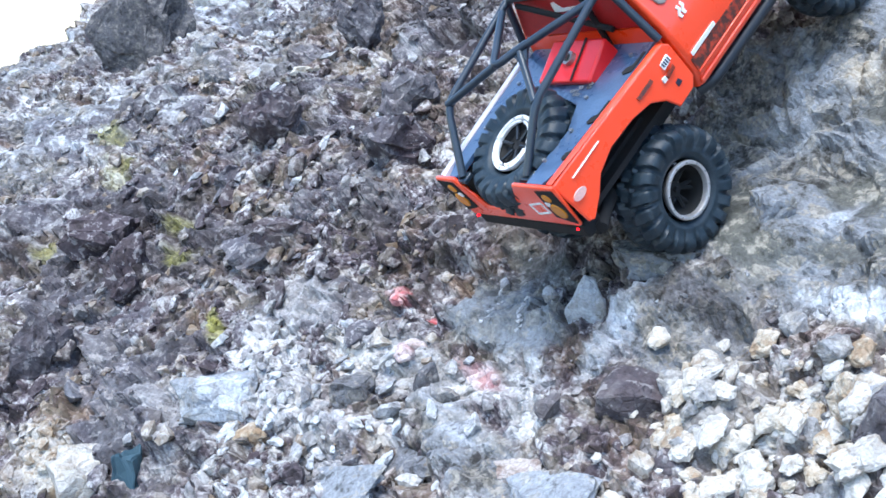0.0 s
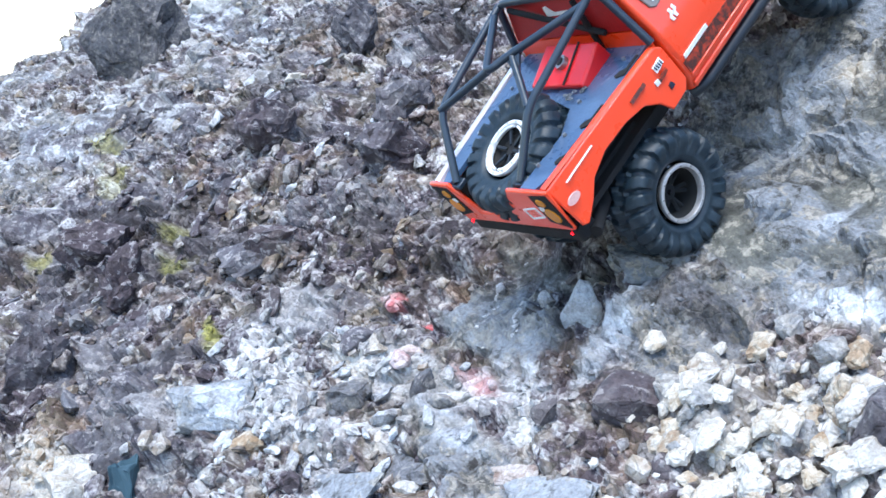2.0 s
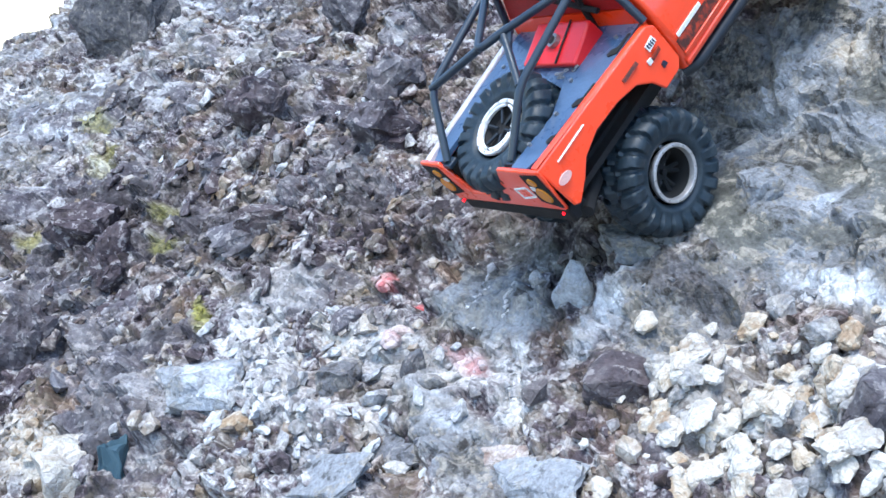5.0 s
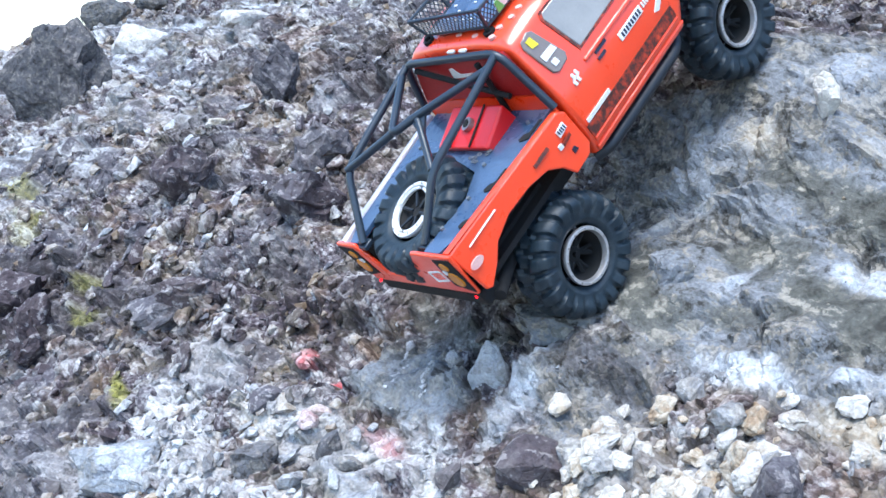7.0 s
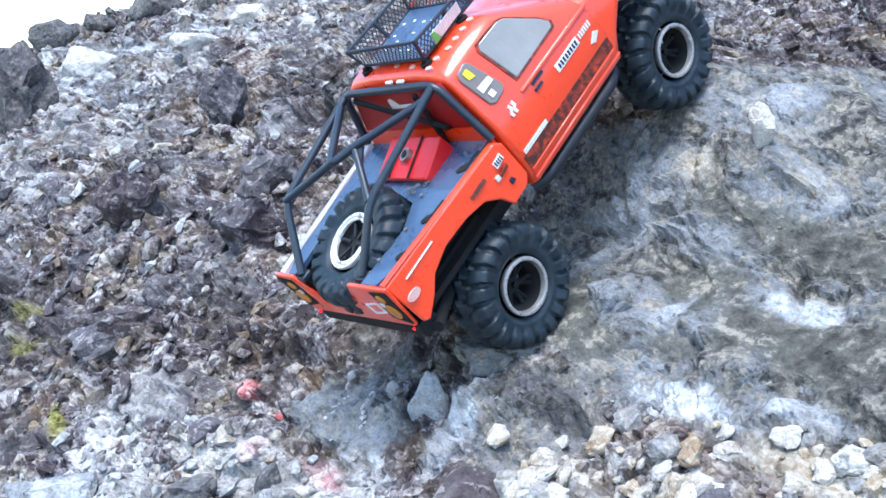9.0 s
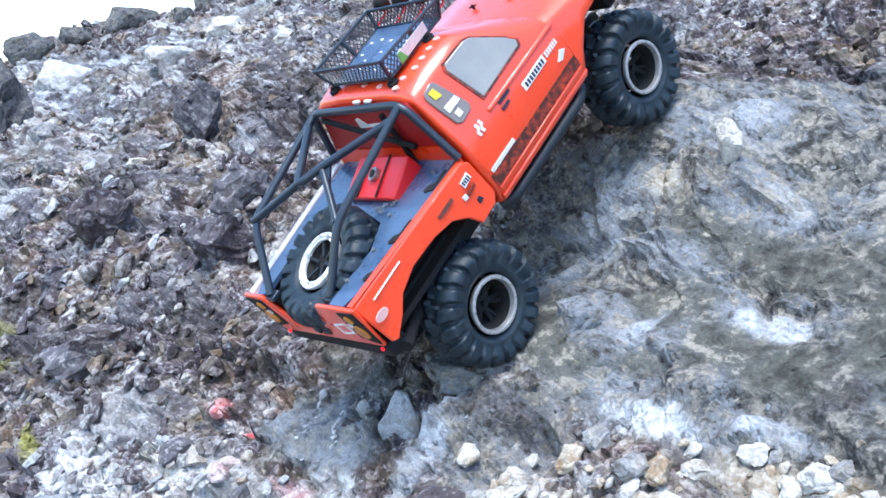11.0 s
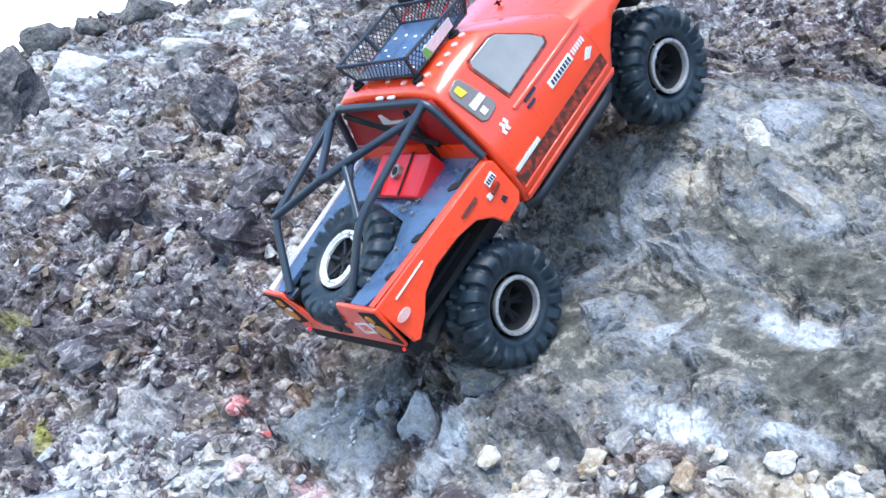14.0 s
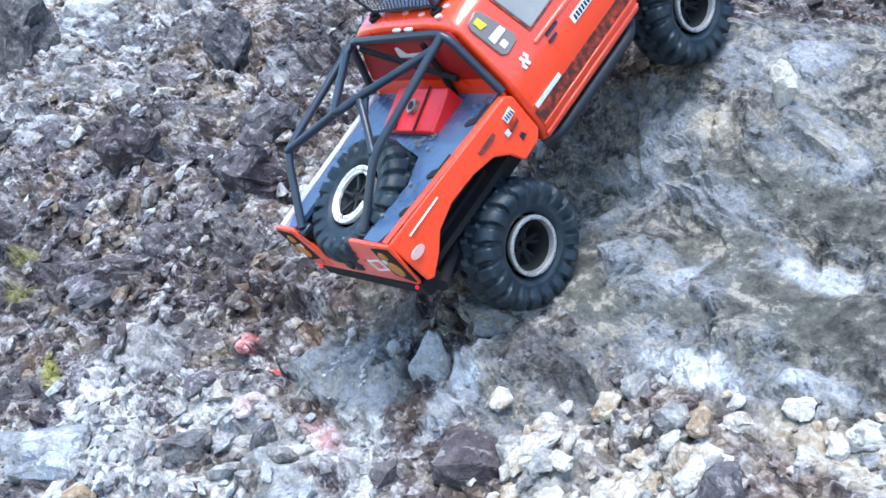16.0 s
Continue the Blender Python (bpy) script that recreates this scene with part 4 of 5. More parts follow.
def carcass(bm, lugs=20):
    """A tyre about the x axis in one skin: cross bars over the shoulders, smaller blocks along the middle."""
    na, nu = lugs * 12, 47
    a, u = np.meshgrid(np.arange(na) * 2 * math.pi / na, np.radians(np.linspace(-148, 148, nu)), indexing="ij")
    sx, cr = np.sin(u), np.cos(u)
    x = 0.212 * np.sign(sx) * np.abs(sx) ** 0.62
    r = 0.425 + 0.143 * np.sign(cr) * np.abs(cr) ** 0.62
    X = x / 0.212
    side = np.where(X > 0, 0.0, 0.5)
    turn = a * lugs / (2 * math.pi)
    bar = turn + side + 0.32 * np.abs(X) ** 1.5
    block = turn + side + 0.5 + 1.1 * np.abs(X)
    gap = lambda f, w: smooth(w + 0.06, w - 0.05, np.abs(f - np.floor(f) - 0.5))
    shoulder = gap(bar, 0.34) * smooth(0.3, 0.36, np.abs(X)) * smooth(-0.12, 0.12, cr)
    middle = gap(block, 0.33) * smooth(0.3, 0.24, np.abs(X)) * smooth(0.015, 0.06, np.abs(X)) * (cr > 0)
    rise = 0.05 * np.maximum(shoulder * (0.45 + 0.55 * smooth(-0.1, 0.5, cr)), middle) + 0.006 * smooth(0.02, 0.0, np.abs(r - 0.36)) * (cr < 0)
    x, r = x + rise * sx, r + rise * np.maximum(cr, -0.2)
    grid = [[bm.verts.new((x[i, k], r[i, k] * math.cos(a[i, k]), r[i, k] * math.sin(a[i, k]))) for k in range(nu)] for i in range(na)]
    for i in range(na):
        p, q = grid[i], grid[(i + 1) % na]
        for k in range(nu - 1):
            bm.faces.new((p[k], p[k + 1], q[k + 1], q[k]))


def build_wheel(name, parent, ring_material, ring_label, spokes, dr=0.0):
    """One wheel about the x axis, its face to +x, its width 0.46."""
    hub = new(name)
    hub.parent = parent
    bm = bmesh.new()
    carcass(bm)
    part("tyre", bm, RUBBER, hub)
    bm = bmesh.new()
    revolve(bm, [(x, r + dr) for x, r in ((0.1, 0.232), (0.195, 0.24), (0.215, 0.246), (0.22, 0.262), (0.214, 0.278), (0.19, 0.284), (0.16, 0.27))], 48)
    ring = part("bead_ring", bm, ring_material, hub, ring_label)
    bm = bmesh.new()
    for k in range(12):
        a = 2 * math.pi * k / 12
        c = Vector((0.219, 0.262 * math.cos(a), 0.262 * math.sin(a)))
        tube(bm, [c - Vector((0.01, 0, 0)), c + Vector((0.008, 0, 0))], 0.009, 6)
    part("ring_bolts", bm, STEEL, hub)
    bm = bmesh.new()
    revolve(bm, [(-0.18, 0.26), (-0.05, 0.23), (0.03, 0.21), (0.16, 0.235)], 40)
    part("rim_barrel", bm, DARKRIM, hub)
    bm = bmesh.new()
    for k in range(spokes):
        a = 2 * math.pi * k / spokes
        for off in (-0.16, 0.16):
            p0 = Vector((0.0, 0.05 * math.cos(a), 0.05 * math.sin(a)))
            p1 = Vector((0.03, 0.22 * math.cos(a + off), 0.22 * math.sin(a + off)))
            tube(bm, [p0, p1], 0.022, 6)
    tube(bm, [(-0.12, 0, 0), (0.03, 0, 0)], 0.075, 16)
    part("spokes", bm, DARKRIM, hub)
    bm = bmesh.new()
    tube(bm, [(0.03, 0, 0), (0.07, 0, 0)], 0.03, 6)
    part("hub_nut", bm, BLACK, hub)
    return hub


def put(ob, m):
    ob.matrix_basis = m
    return ob


def scaled_pose(x, y, z, rx=0, ry=0, rz=0):
    return pose(x * D, y * D, z * D, rx, ry, rz)


wheel = build_wheel("wheel", truck, CHROME, "dull silver beadlock ring", 6)
put(wheel, scaled_pose(0.77, 0.05, 0.55, 25))
for x, y, z, rz, rx in ((0.76, 3.18, 0.55, -2, 70), (-0.77, 0.05, 0.55, 180, 10), (-0.76, 3.18, 0.55, 178, 40)):
    w = copy_thing(wheel, scaled_pose(x, y, z, 0, 0, rz) @ pose(0, 0, 0, rx))
    w.parent = truck

# ---- cab and bonnet: one moulded shell ----
LOW, BELT, ROOF = 1.12, 1.86, 2.47


def shell(bm, rows, close=True):
    """Skins rows of points, mirrored rows are given in full."""
    vr = [[bm.verts.new(p) for p in row] for row in rows]
    for a, b in zip(vr, vr[1:]):
        for i in range(len(a) - 1):
            bm.faces.new((a[i], a[i + 1], b[i + 1], b[i]))
    return vr


def section(y, pts):
    """A cross section from the right sill over the roof to the left sill."""
    return [(x, y if len(p) < 3 else p[2], z) for p in pts for x, z in ((p[0], p[1]),)] + [(-p[0], y if len(p) < 3 else p[2], p[1]) for p in pts[::-1]]


body = new("cab")
body.parent = truck
bm = bmesh.new()
rows = [
    section(0.82, [(1.0, LOW), (1.05, 1.3), (1.04, 1.62), (1.0, BELT), (0.78, 2.4, 0.88), (0.66, ROOF, 0.92), (0.33, ROOF + 0.02, 0.92)]),
    section(1.25, [(1.01, LOW), (1.06, 1.3), (1.05, 1.62), (1.01, BELT), (0.79, 2.42), (0.67, ROOF + 0.02), (0.33, ROOF + 0.045)]),
    section(1.7, [(1.01, LOW), (1.06, 1.3), (1.055, 1.62), (1.01, BELT), (0.79, 2.42, 1.66), (0.67, ROOF + 0.02, 1.66), (0.33, ROOF + 0.045, 1.66)]),
    section(2.05, [(1.01, LOW), (1.06, 1.3), (1.055, 1.62), (1.01, BELT), (0.88, 2.13), (0.76, 2.22), (0.33, 2.26)]),
    section(2.45, [(1.01, LOW), (1.06, 1.25), (1.055, 1.6), (1.01, 1.83), (0.95, 1.88), (0.82, 1.95), (0.33, 2.0)]),
]
vr = shell(bm, rows)
for row in (vr[0],):
    bm.faces.new(row)
cab = part("cab_shell", bm, PAINT, body, bevel=0.06, seg=3)
bm = bmesh.new()
rows = [
    section(2.452, [(1.01, LOW), (1.06, 1.25), (1.055, 1.6), (1.01, 1.83), (0.95, 1.88), (0.82, 1.95), (0.33, 2.0)]),
    section(2.62, [(1.03, 1.36), (1.06, 1.42), (1.055, 1.6), (1.01, 1.8), (0.95, 1.86), (0.82, 1.92), (0.33, 1.97)]),
    section(2.84, [(1.04, 1.55), (1.06, 1.6), (1.05, 1.66), (1.0, 1.78), (0.93, 1.83), (0.8, 1.9), (0.33, 1.94)]),
    section(3.3, [(1.04, 1.6), (1.05, 1.63), (1.04, 1.67), (0.98, 1.74), (0.9, 1.78), (0.78, 1.84), (0.33, 1.88)]),
    section(3.75, [(0.98, 1.4), (0.99, 1.48), (0.98, 1.56), (0.94, 1.66), (0.86, 1.7), (0.74, 1.75), (0.33, 1.78)]),
]
vr = shell(bm, rows)
bm.faces.new(vr[-1])
part("bonnet", bm, PAINT, body, bevel=0.05, seg=3)
# glass of the side windows, windscreen and rear window
SIDE = ((BELT, 1.012), (2.42, 0.792))


def on_side(y, z, out=0.0):
    f = (z - SIDE[0][0]) / (SIDE[1][0] - SIDE[0][0])
    return (SIDE[0][1] + (SIDE[1][1] - SIDE[0][1]) * f + out, y, z + out * 0.4)


def side_panel(name, poly, material, parent, out=0.012, thick=0.02, label="", bevel=0.0, mirror=1):
    bm = bmesh.new()

    def place(o):
        def at(y, z):
            x, yy, zz = on_side(y, z, o)
            return (x * mirror, yy, zz)
        return at
    prism(bm, poly, place(out), place(out - thick))
    return part(name, bm, material, parent, label, bevel)


DOORWIN = [(1.38, 1.94), (2.04, 1.95), (2.07, 2.0), (2.0, 2.1), (1.76, 2.34), (1.68, 2.37), (1.38, 2.38), (1.34, 2.33)]
QUARTER = [(0.99, 2.0), (1.04, 1.96), (1.2, 1.97), (1.24, 2.02), (1.17, 2.36), (1.12, 2.39), (1.0, 2.37), (0.97, 2.32)]
for sgn in (1, -1):
    mid_y, mid_z = 1.7, 2.15
    side_panel("window_seal", [(mid_y + (y - mid_y) * 1.07, mid_z + (z - mid_z) * 1.08) for y, z in DOORWIN], MUD, body, 0.007, 0.014, "dirty dark seal round the window", mirror=sgn)
    wpart = side_panel("door_window", DOORWIN, GLASS, body, label="window with grey sky reflection in its colour", bevel=0.012, mirror=sgn)
    qpart = side_panel("quarter_window", QUARTER, DARKGLASS, body, label="smoked window with stickers", bevel=0.012, mirror=sgn)
    if sgn > 0:
        side_panel("sticker", [(1.03, 2.26), (1.11, 2.24), (1.1, 2.34), (1.03, 2.34)], YELLOW, body, 0.02, 0.006, "yellow sticker")
        side_panel("sticker", [(1.02, 2.1), (1.2, 2.1), (1.19, 2.16), (1.02, 2.17)], WHITE, body, 0.02, 0.006, "white sticker")
        side_panel("sticker", [(1.05, 2.01), (1.12, 2.01), (1.12, 2.07), (1.05, 2.07)], WHITE, body, 0.02, 0.006, "pale round sticker", 0.02)
bm = bmesh.new()
prism(bm, [(-0.62, 1.72, 2.4), (0.62, 1.72, 2.4), (0.78, 2.36, 1.98), (-0.78, 2.36, 1.98)], lambda x, y, z: (x, y + 0.012, z + 0.036), lambda x, y, z: (x, y, z + 0.02))
part("windscreen", bm, GLASS, body, "windscreen with grey sky reflection in its colour")


def rear_panel(name, poly, material, parent, out, thick, label="", bevel=0.0):
    """A panel on the back of the cab, given by x and z."""
    bm = bmesh.new()
    at = lambda o: (lambda x, z: (x, 0.82 + 0.06 * (z - BELT) / 0.54 - o, z))
    prism(bm, poly, at(out), at(out - thick))
    return part(name, bm, material, parent, label, bevel)


REDGLASS = worn("red_tinted_window", (0.38, 0.012, 0.012), (0.3, 0.02, 0.02), 0.3, amount=0.6, scale=20)
rear = rear_panel("rear_window", [(-0.88, 1.92), (0.88, 1.92), (0.7, 2.4), (-0.7, 2.4)], REDGLASS, body, 0.02, 0.03, "red-tinted rear window with crossed bars behind")
rear_panel("rear_window_logo", [(-0.2, 2.17), (0.22, 2.18), (0.24, 2.22), (-0.06, 2.21), (-0.14, 2.29), (-0.19, 2.28)], WHITE, body, 0.026, 0.006, "white logo shape")
rear_panel("lower_panel", [(-0.96, 1.5), (0.96, 1.5), (0.9, 1.9), (-0.9, 1.9)], PAINT, body, 0.018, 0.03, "orange-red panel under the rear window")
bm = bmesh.new()
tube(bm, [(-0.62, 0.79, 2.34), (0.5, 0.77, 1.95)], 0.03, 8)
part("cross_bar", bm, BLACK, body)
bm = bmesh.new()
tube(bm, [(0.36, 0.79, 2.36), (0.3, 0.77, 1.72)], 0.03, 8)
part("upright_bar", bm, BLACK, body)
# door skin: shut lines, raised strips and stickers on the lower side
LOWX = lambda z: 1.06 - 0.05 * max(0.0, (z - 1.62) / 0.24) if z > 1.3 else 1.06 - 0.06 * (1.3 - z) / 0.18


def low_panel(name, poly, material, parent, out=0.006, thick=0.02, label="", bevel=0.0):
    bm = bmesh.new()
    prism(bm, poly, lambda y, z: (LOWX(z) + out, y, z), lambda y, z: (LOWX(z) + out - thick, y, z))
    return part(name, bm, material, parent, label, bevel)


low_panel("sill_moulding", [(0.84, 1.13), (2.47, 1.13), (2.5, 1.2), (0.84, 1.2)], PAINT, body, 0.03, 0.05, bevel=0.02)
low_panel("belt_moulding", [(1.3, 1.82), (2.46, 1.8), (2.5, 1.84), (1.3, 1.86)], PAINT, body, 0.02, 0.04, bevel=0.015)
low_panel("name_stripe", [(0.86, 1.3), (2.44, 1.3), (2.44, 1.43), (0.86, 1.43)], MUD, body, 0.004, 0.012, "dirty dark lettering stripe along the sill")
low_panel("white_stripe", [(0.9, 1.44), (1.3, 1.44), (1.3, 1.48), (0.9, 1.48)], WHITE, body, 0.007, 0.012, "white stripe sticker")
low_panel("stripe_edge", [(0.86, 1.24), (2.44, 1.24), (2.44, 1.29), (0.86, 1.29)], PAINT, body, 0.016, 0.03, bevel=0.01)
name_plate = low_panel("maker_sticker", [(1.74, 1.64), (2.14, 1.64), (2.15, 1.72), (1.75, 1.72)], WHITE, body, 0.008, 0.014, "white sticker with dark lettering", 0.01)
for k in range(8):
    y0 = 1.78 + 0.043 * k
    low_panel("letter_bar", [(y0, 1.655), (y0 + 0.026, 1.655), (y0 + 0.032, 1.705), (y0 + 0.006, 1.705)], INK, body, 0.011, 0.006)
for k in range(6):
    y0 = 2.17 + 0.036 * k
    low_panel("white_letter_bar", [(y0, 1.66), (y0 + 0.02, 1.66), (y0 + 0.026, 1.71), (y0 + 0.006, 1.71)], WHITE, body, 0.007, 0.012)
low_panel("diamond_sticker", [(2.24, 1.53), (2.3, 1.5), (2.4, 1.56), (2.34, 1.6)], WHITE, body, 0.007, 0.012, "pale diamond sticker")
for dy in (0.0, 0.055):
    low_panel("zigzag_mark", [(1.06 + dy, 1.76), (1.09 + dy, 1.76), (1.085 + dy, 1.8), (1.12 + dy, 1.82), (1.11 + dy, 1.87), (1.08 + dy, 1.86), (1.085 + dy, 1.83), (1.05 + dy, 1.8)], WHITE, body, 0.008, 0.012, "white zigzag mark")
low_panel("dark_mark", [(1.44, 1.78), (1.62, 1.78), (1.62, 1.805), (1.44, 1.805)], INK, body, 0.01, 0.012)
low_panel("dark_mark", [(1.42, 1.72), (1.54, 1.72), (1.54, 1.745), (1.42, 1.745)], INK, body, 0.01, 0.012)
# bonnet pins and roof marks
for x, y in ((-0.16, 2.72), (0.26, 2.86)):
    bm = bmesh.new()
    tube(bm, [(x, y, 1.88), (x, y, 2.01)], 0.015, 8)
    tube(bm, [(x - 0.04, y - 0.02, 1.99), (x + 0.04, y + 0.02, 1.99)], 0.01, 6)
    tube(bm, [(x, y, 1.92), (x, y, 1.945)], 0.035, 12)
    part("bonnet_pin", bm, BLACK, body, "black bonnet pin with a clip")
rm = random.Random(2)
for k in range(16):
    bm = bmesh.new()
    x, y = 0.5 + 0.2 * (k % 3) / 2 - 0.28 * (k % 2), 0.98 + 0.042 * k
    x = 0.62 - 0.2 * (k % 3) if y > 1.2 else 0.55 - 0.28 * (k % 3)
    prism(bm, [(0.042 * math.cos(a), 0.028 * math.sin(a)) for a in (j * math.pi / 6 for j in range(12))], lambda u, v: (x + u, y + v, ROOF + 0.036), lambda u, v: (x + u, y + v, ROOF + 0.01))
    part("roof_mark", bm, PINKDAB, body, "small pale oval mark")
for x in (-0.06, 0.12):
    bm = bmesh.new()
    box(bm, x, x + 0.1, 0.86, 0.9, 2.445, 2.475)
    part("roof_lamp", bm, WHITE, body, "small pale clearance lamp", 0.01)

# ---- load bed ----
bed = truck
SIDE_POLY = [(-0.93, 1.74), (-0.9, 1.24), (-0.84, 1.2), (-0.66, 1.32), (-0.52, 1.45), (-0.28, 1.53), (0.04, 1.53), (0.28, 1.48), (0.42, 1.36), (0.5, 1.2), (0.72, 1.22), (0.8, 1.3), (0.8, 1.7), (0.74, 1.76)]
OUTX = lambda y, z: 0.92 + 0.13 * min(1.0, max(0.0, (y + 0.95) / 1.7)) - 0.1 * max(0.0, (z - 1.6) / 0.16) * 0.5


for sgn in (1, -1):
    bm = bmesh.new()
    prism(bm, SIDE_POLY, lambda y, z: (sgn * OUTX(y, z), y, z), lambda y, z: (sgn * (OUTX(y, z) - 0.035), y, z))
    side = part("bed_side", bm, PAINT, bed, bevel=0.03, seg=3)
    bm = bmesh.new()
    ys = [-0.93, -0.75, -0.5, -0.2, 0.2, 0.5, 0.76]
    top = [[(sgn * (OUTX(y, 1.76) + 0.0), y, 1.757), (sgn * (OUTX(y, 1.76) - 0.02), y, 1.766), (sgn * (OUTX(y, 1.76) - 0.075), y, 1.77), (sgn * (OUTX(y, 1.76) - 0.085), y, 1.7)] for y in ys]
    shell(bm, top)
    part("bed_rail", bm, PAINT if sgn > 0 else PALERAIL, bed, "orange-red rail along the bed" if sgn > 0 else "bed rail with pale sky reflection in its colour", 0.02)
    if sgn > 0:
        def mark(name, poly, material, label=""):
            bm = bmesh.new()
            prism(bm, poly, lambda y, z: (OUTX(y, z) + 0.006, y, z), lambda y, z: (OUTX(y, z) - 0.008, y, z))
            return part(name, bm, material, side, label)
        mark("oval_sticker", [(-0.8 + 0.08 * math.cos(a), 1.5 + 0.045 * math.sin(a)) for a in (k * math.pi / 8 for k in range(16))], PINKDAB, "pale oval sticker with red lettering")
        mark("white_pinstripe", [(-0.75, 1.645), (-0.34, 1.665), (-0.34, 1.673), (-0.75, 1.652)], WHITE, "thin white pinstripe")
        stk = mark("white_sticker", [(0.58, 1.59), (0.7, 1.61), (0.7, 1.67), (0.58, 1.65)], WHITE, "white sticker with dark bars")
        for k in range(4):
            mark("letter_bar", [(0.59 + k * 0.027, 1.61), (0.605 + k * 0.027, 1.61), (0.605 + k * 0.027, 1.655), (0.59 + k * 0.027, 1.65)], INK).matrix_basis = Matrix.Translation((0.0004, 0, 0))
        mark("small_sticker", [(0.5, 1.5), (0.55, 1.5), (0.55, 1.55), (0.5, 1.55)], WHITE)
        mark("brown_sticker", [(0.56, 1.5), (0.68, 1.52), (0.68, 1.56), (0.56, 1.54)], MUD)
        mark("dark_mark", [(0.6, 1.36), (0.66, 1.37), (0.64, 1.42), (0.6, 1.41)], INK)
        mark("dark_stripe", [(0.2, 1.6), (0.42, 1.61), (0.42, 1.64), (0.2, 1.63)], MUD)
# tailgate with the notch for the spare wheel
GATE = [(-0.92, 1.77), (-0.84, 1.19), (0.84, 1.22), (0.92, 1.77), (0.34, 1.77), (0.04, 1.35), (-0.46, 1.35), (-0.6, 1.77)]
bm = bmesh.new()
prism(bm, [(x, z) for x, z in GATE], lambda x, z: (x, -0.98 + 0.04 * (1.77 - z), z), lambda x, z: (x, -0.93 + 0.04 * (1.77 - z), z))
gate = part("tailgate", bm, PAINT, bed, bevel=0.025, seg=3)


def gate_mark(name, poly, material, parent, out=0.006, label="", bevel=0.0):
    bm = bmesh.new()
    prism(bm, poly, lambda x, z: (x, -0.98 + 0.04 * (1.77 - z) - out, z), lambda x, z: (x, -0.98 + 0.04 * (1.77 - z) + 0.01, z))
    return part(name, bm, material, parent, label, bevel)


for sgn in (1, -1):
    lamp = gate_mark("tail_lamp", [(sgn * x, z) for x, z in ((0.64, 1.72), (0.9, 1.74), (0.85, 1.27), (0.6, 1.34))], BLACK, truck, 0.008, "black tail lamp panel with two amber lenses", 0.01)
    for x, z, rx, rz in ((0.74, 1.63, 0.055, 0.055), (0.75, 1.45, 0.085, 0.1)):
        gate_mark("amber_lens", [(sgn * (x + rx * math.cos(a)), z + rz * math.sin(a)) for a in (k * math.pi / 8 for k in range(16))], AMBER, lamp, 0.02, "amber lens", 0.01)
    gate_mark("lens_divider", [(sgn * 0.66, 1.57), (sgn * 0.72, 1.56), (sgn * 0.7, 1.5), (sgn * 0.65, 1.52)], WHITE, lamp, 0.016)
bm = bmesh.new()
fr = [(0.36, 1.49), (0.56, 1.53), (0.58, 1.4), (0.38, 1.36)]
for a, b in zip(fr, fr[1:] + fr[:1]):
    tube(bm, [(a[0], -0.978 + 0.04 * (1.77 - a[1]), a[1]), (b[0], -0.978 + 0.04 * (1.77 - b[1]), b[1])], 0.013, 6)
part("badge_frame", bm, WHITE, gate, "white outlined badge")
# deck, wells and the red box
bm = bmesh.new()
deck_z = 1.745
DECK_RIGHT = [(0.5, -0.92), (0.72, -0.92), (0.8, -0.75), (0.87, -0.55), (0.87, 0.8), (-0.87, 0.8), (-0.87, -0.55), (-0.8, -0.75), (-0.72, -0.92), (-0.6, -0.92), (-0.62, -0.3), (-0.4, 0.06), (0.0, 0.16), (0.42, 0.02), (0.56, -0.3)]
prism(bm, DECK_RIGHT, lambda x, y: (x, y, deck_z), lambda x, y: (x, y, deck_z - 0.05))
deck = part("deck", bm, DECK, bed, "black plastic deck with blue sky sheen in its colour")
bm = bmesh.new()
box(bm, -0.7, 0.7, -0.88, 0.3, 1.22, 1.28)
box(bm, -0.66, -0.63, -0.88, 0.2, 1.28, 1.66)
box(bm, 0.6, 0.63, -0.88, 0.2, 1.28, 1.66)
part("wheel_well", bm, BLACK, bed)
for y in (-0.52, -0.1, 0.5):
    bm = bmesh.new()
    prism(bm, [(0.74, y - 0.1), (0.77, y - 0.12), (0.86, y - 0.08), (0.86, y + 0.16), (0.83, y + 0.16), (0.82, y), (0.76, y - 0.04)], lambda x, yy: (x, yy, deck_z + 0.012), lambda x, yy: (x, yy, deck_z - 0.01))
    part("deck_cutout", bm, BLACK, deck, "black cut-out by the rail")
for x, y in ((0.5, 0.1), (0.62, -0.3), (0.55, -0.66), (-0.7, 0.3), (-0.7, -0.3), (0.7, 0.62)):
    bm = bmesh.new()
    tube(bm, [(x, y, deck_z), (x, y, deck_z + 0.025)], 0.02, 8)
    part("screw", bm, STEEL, deck)
bm = bmesh.new()
prism(bm, [(0.36, 1.7), (0.3, 1.81), (0.74, 1.95), (0.78, 1.7)], lambda y, z: (-0.3, y - 0.06, z), lambda y, z: (0.46, y - 0.06, z))
fuel = part("fuel_box", bm, REDBOX, bed, "glossy red box with a silver filler cap", 0.03, seg=3)
bm = bmesh.new()
for x in (-0.1, 0.2):
    prism(bm, [(0.31, 1.82), (0.73, 1.955), (0.73, 1.965), (0.31, 1.832)], lambda y, z: (x, y - 0.06, z), lambda y, z: (x + 0.02, y - 0.06, z))
part("strap", bm, BLACK, fuel)
bm = bmesh.new()
tube(bm, [(0.08, 0.48, 1.87), (0.072, 0.462, 1.925)], 0.07, 20)
cap = part("filler_cap", bm, STEEL, fuel, "silver filler cap")
bm = bmesh.new()
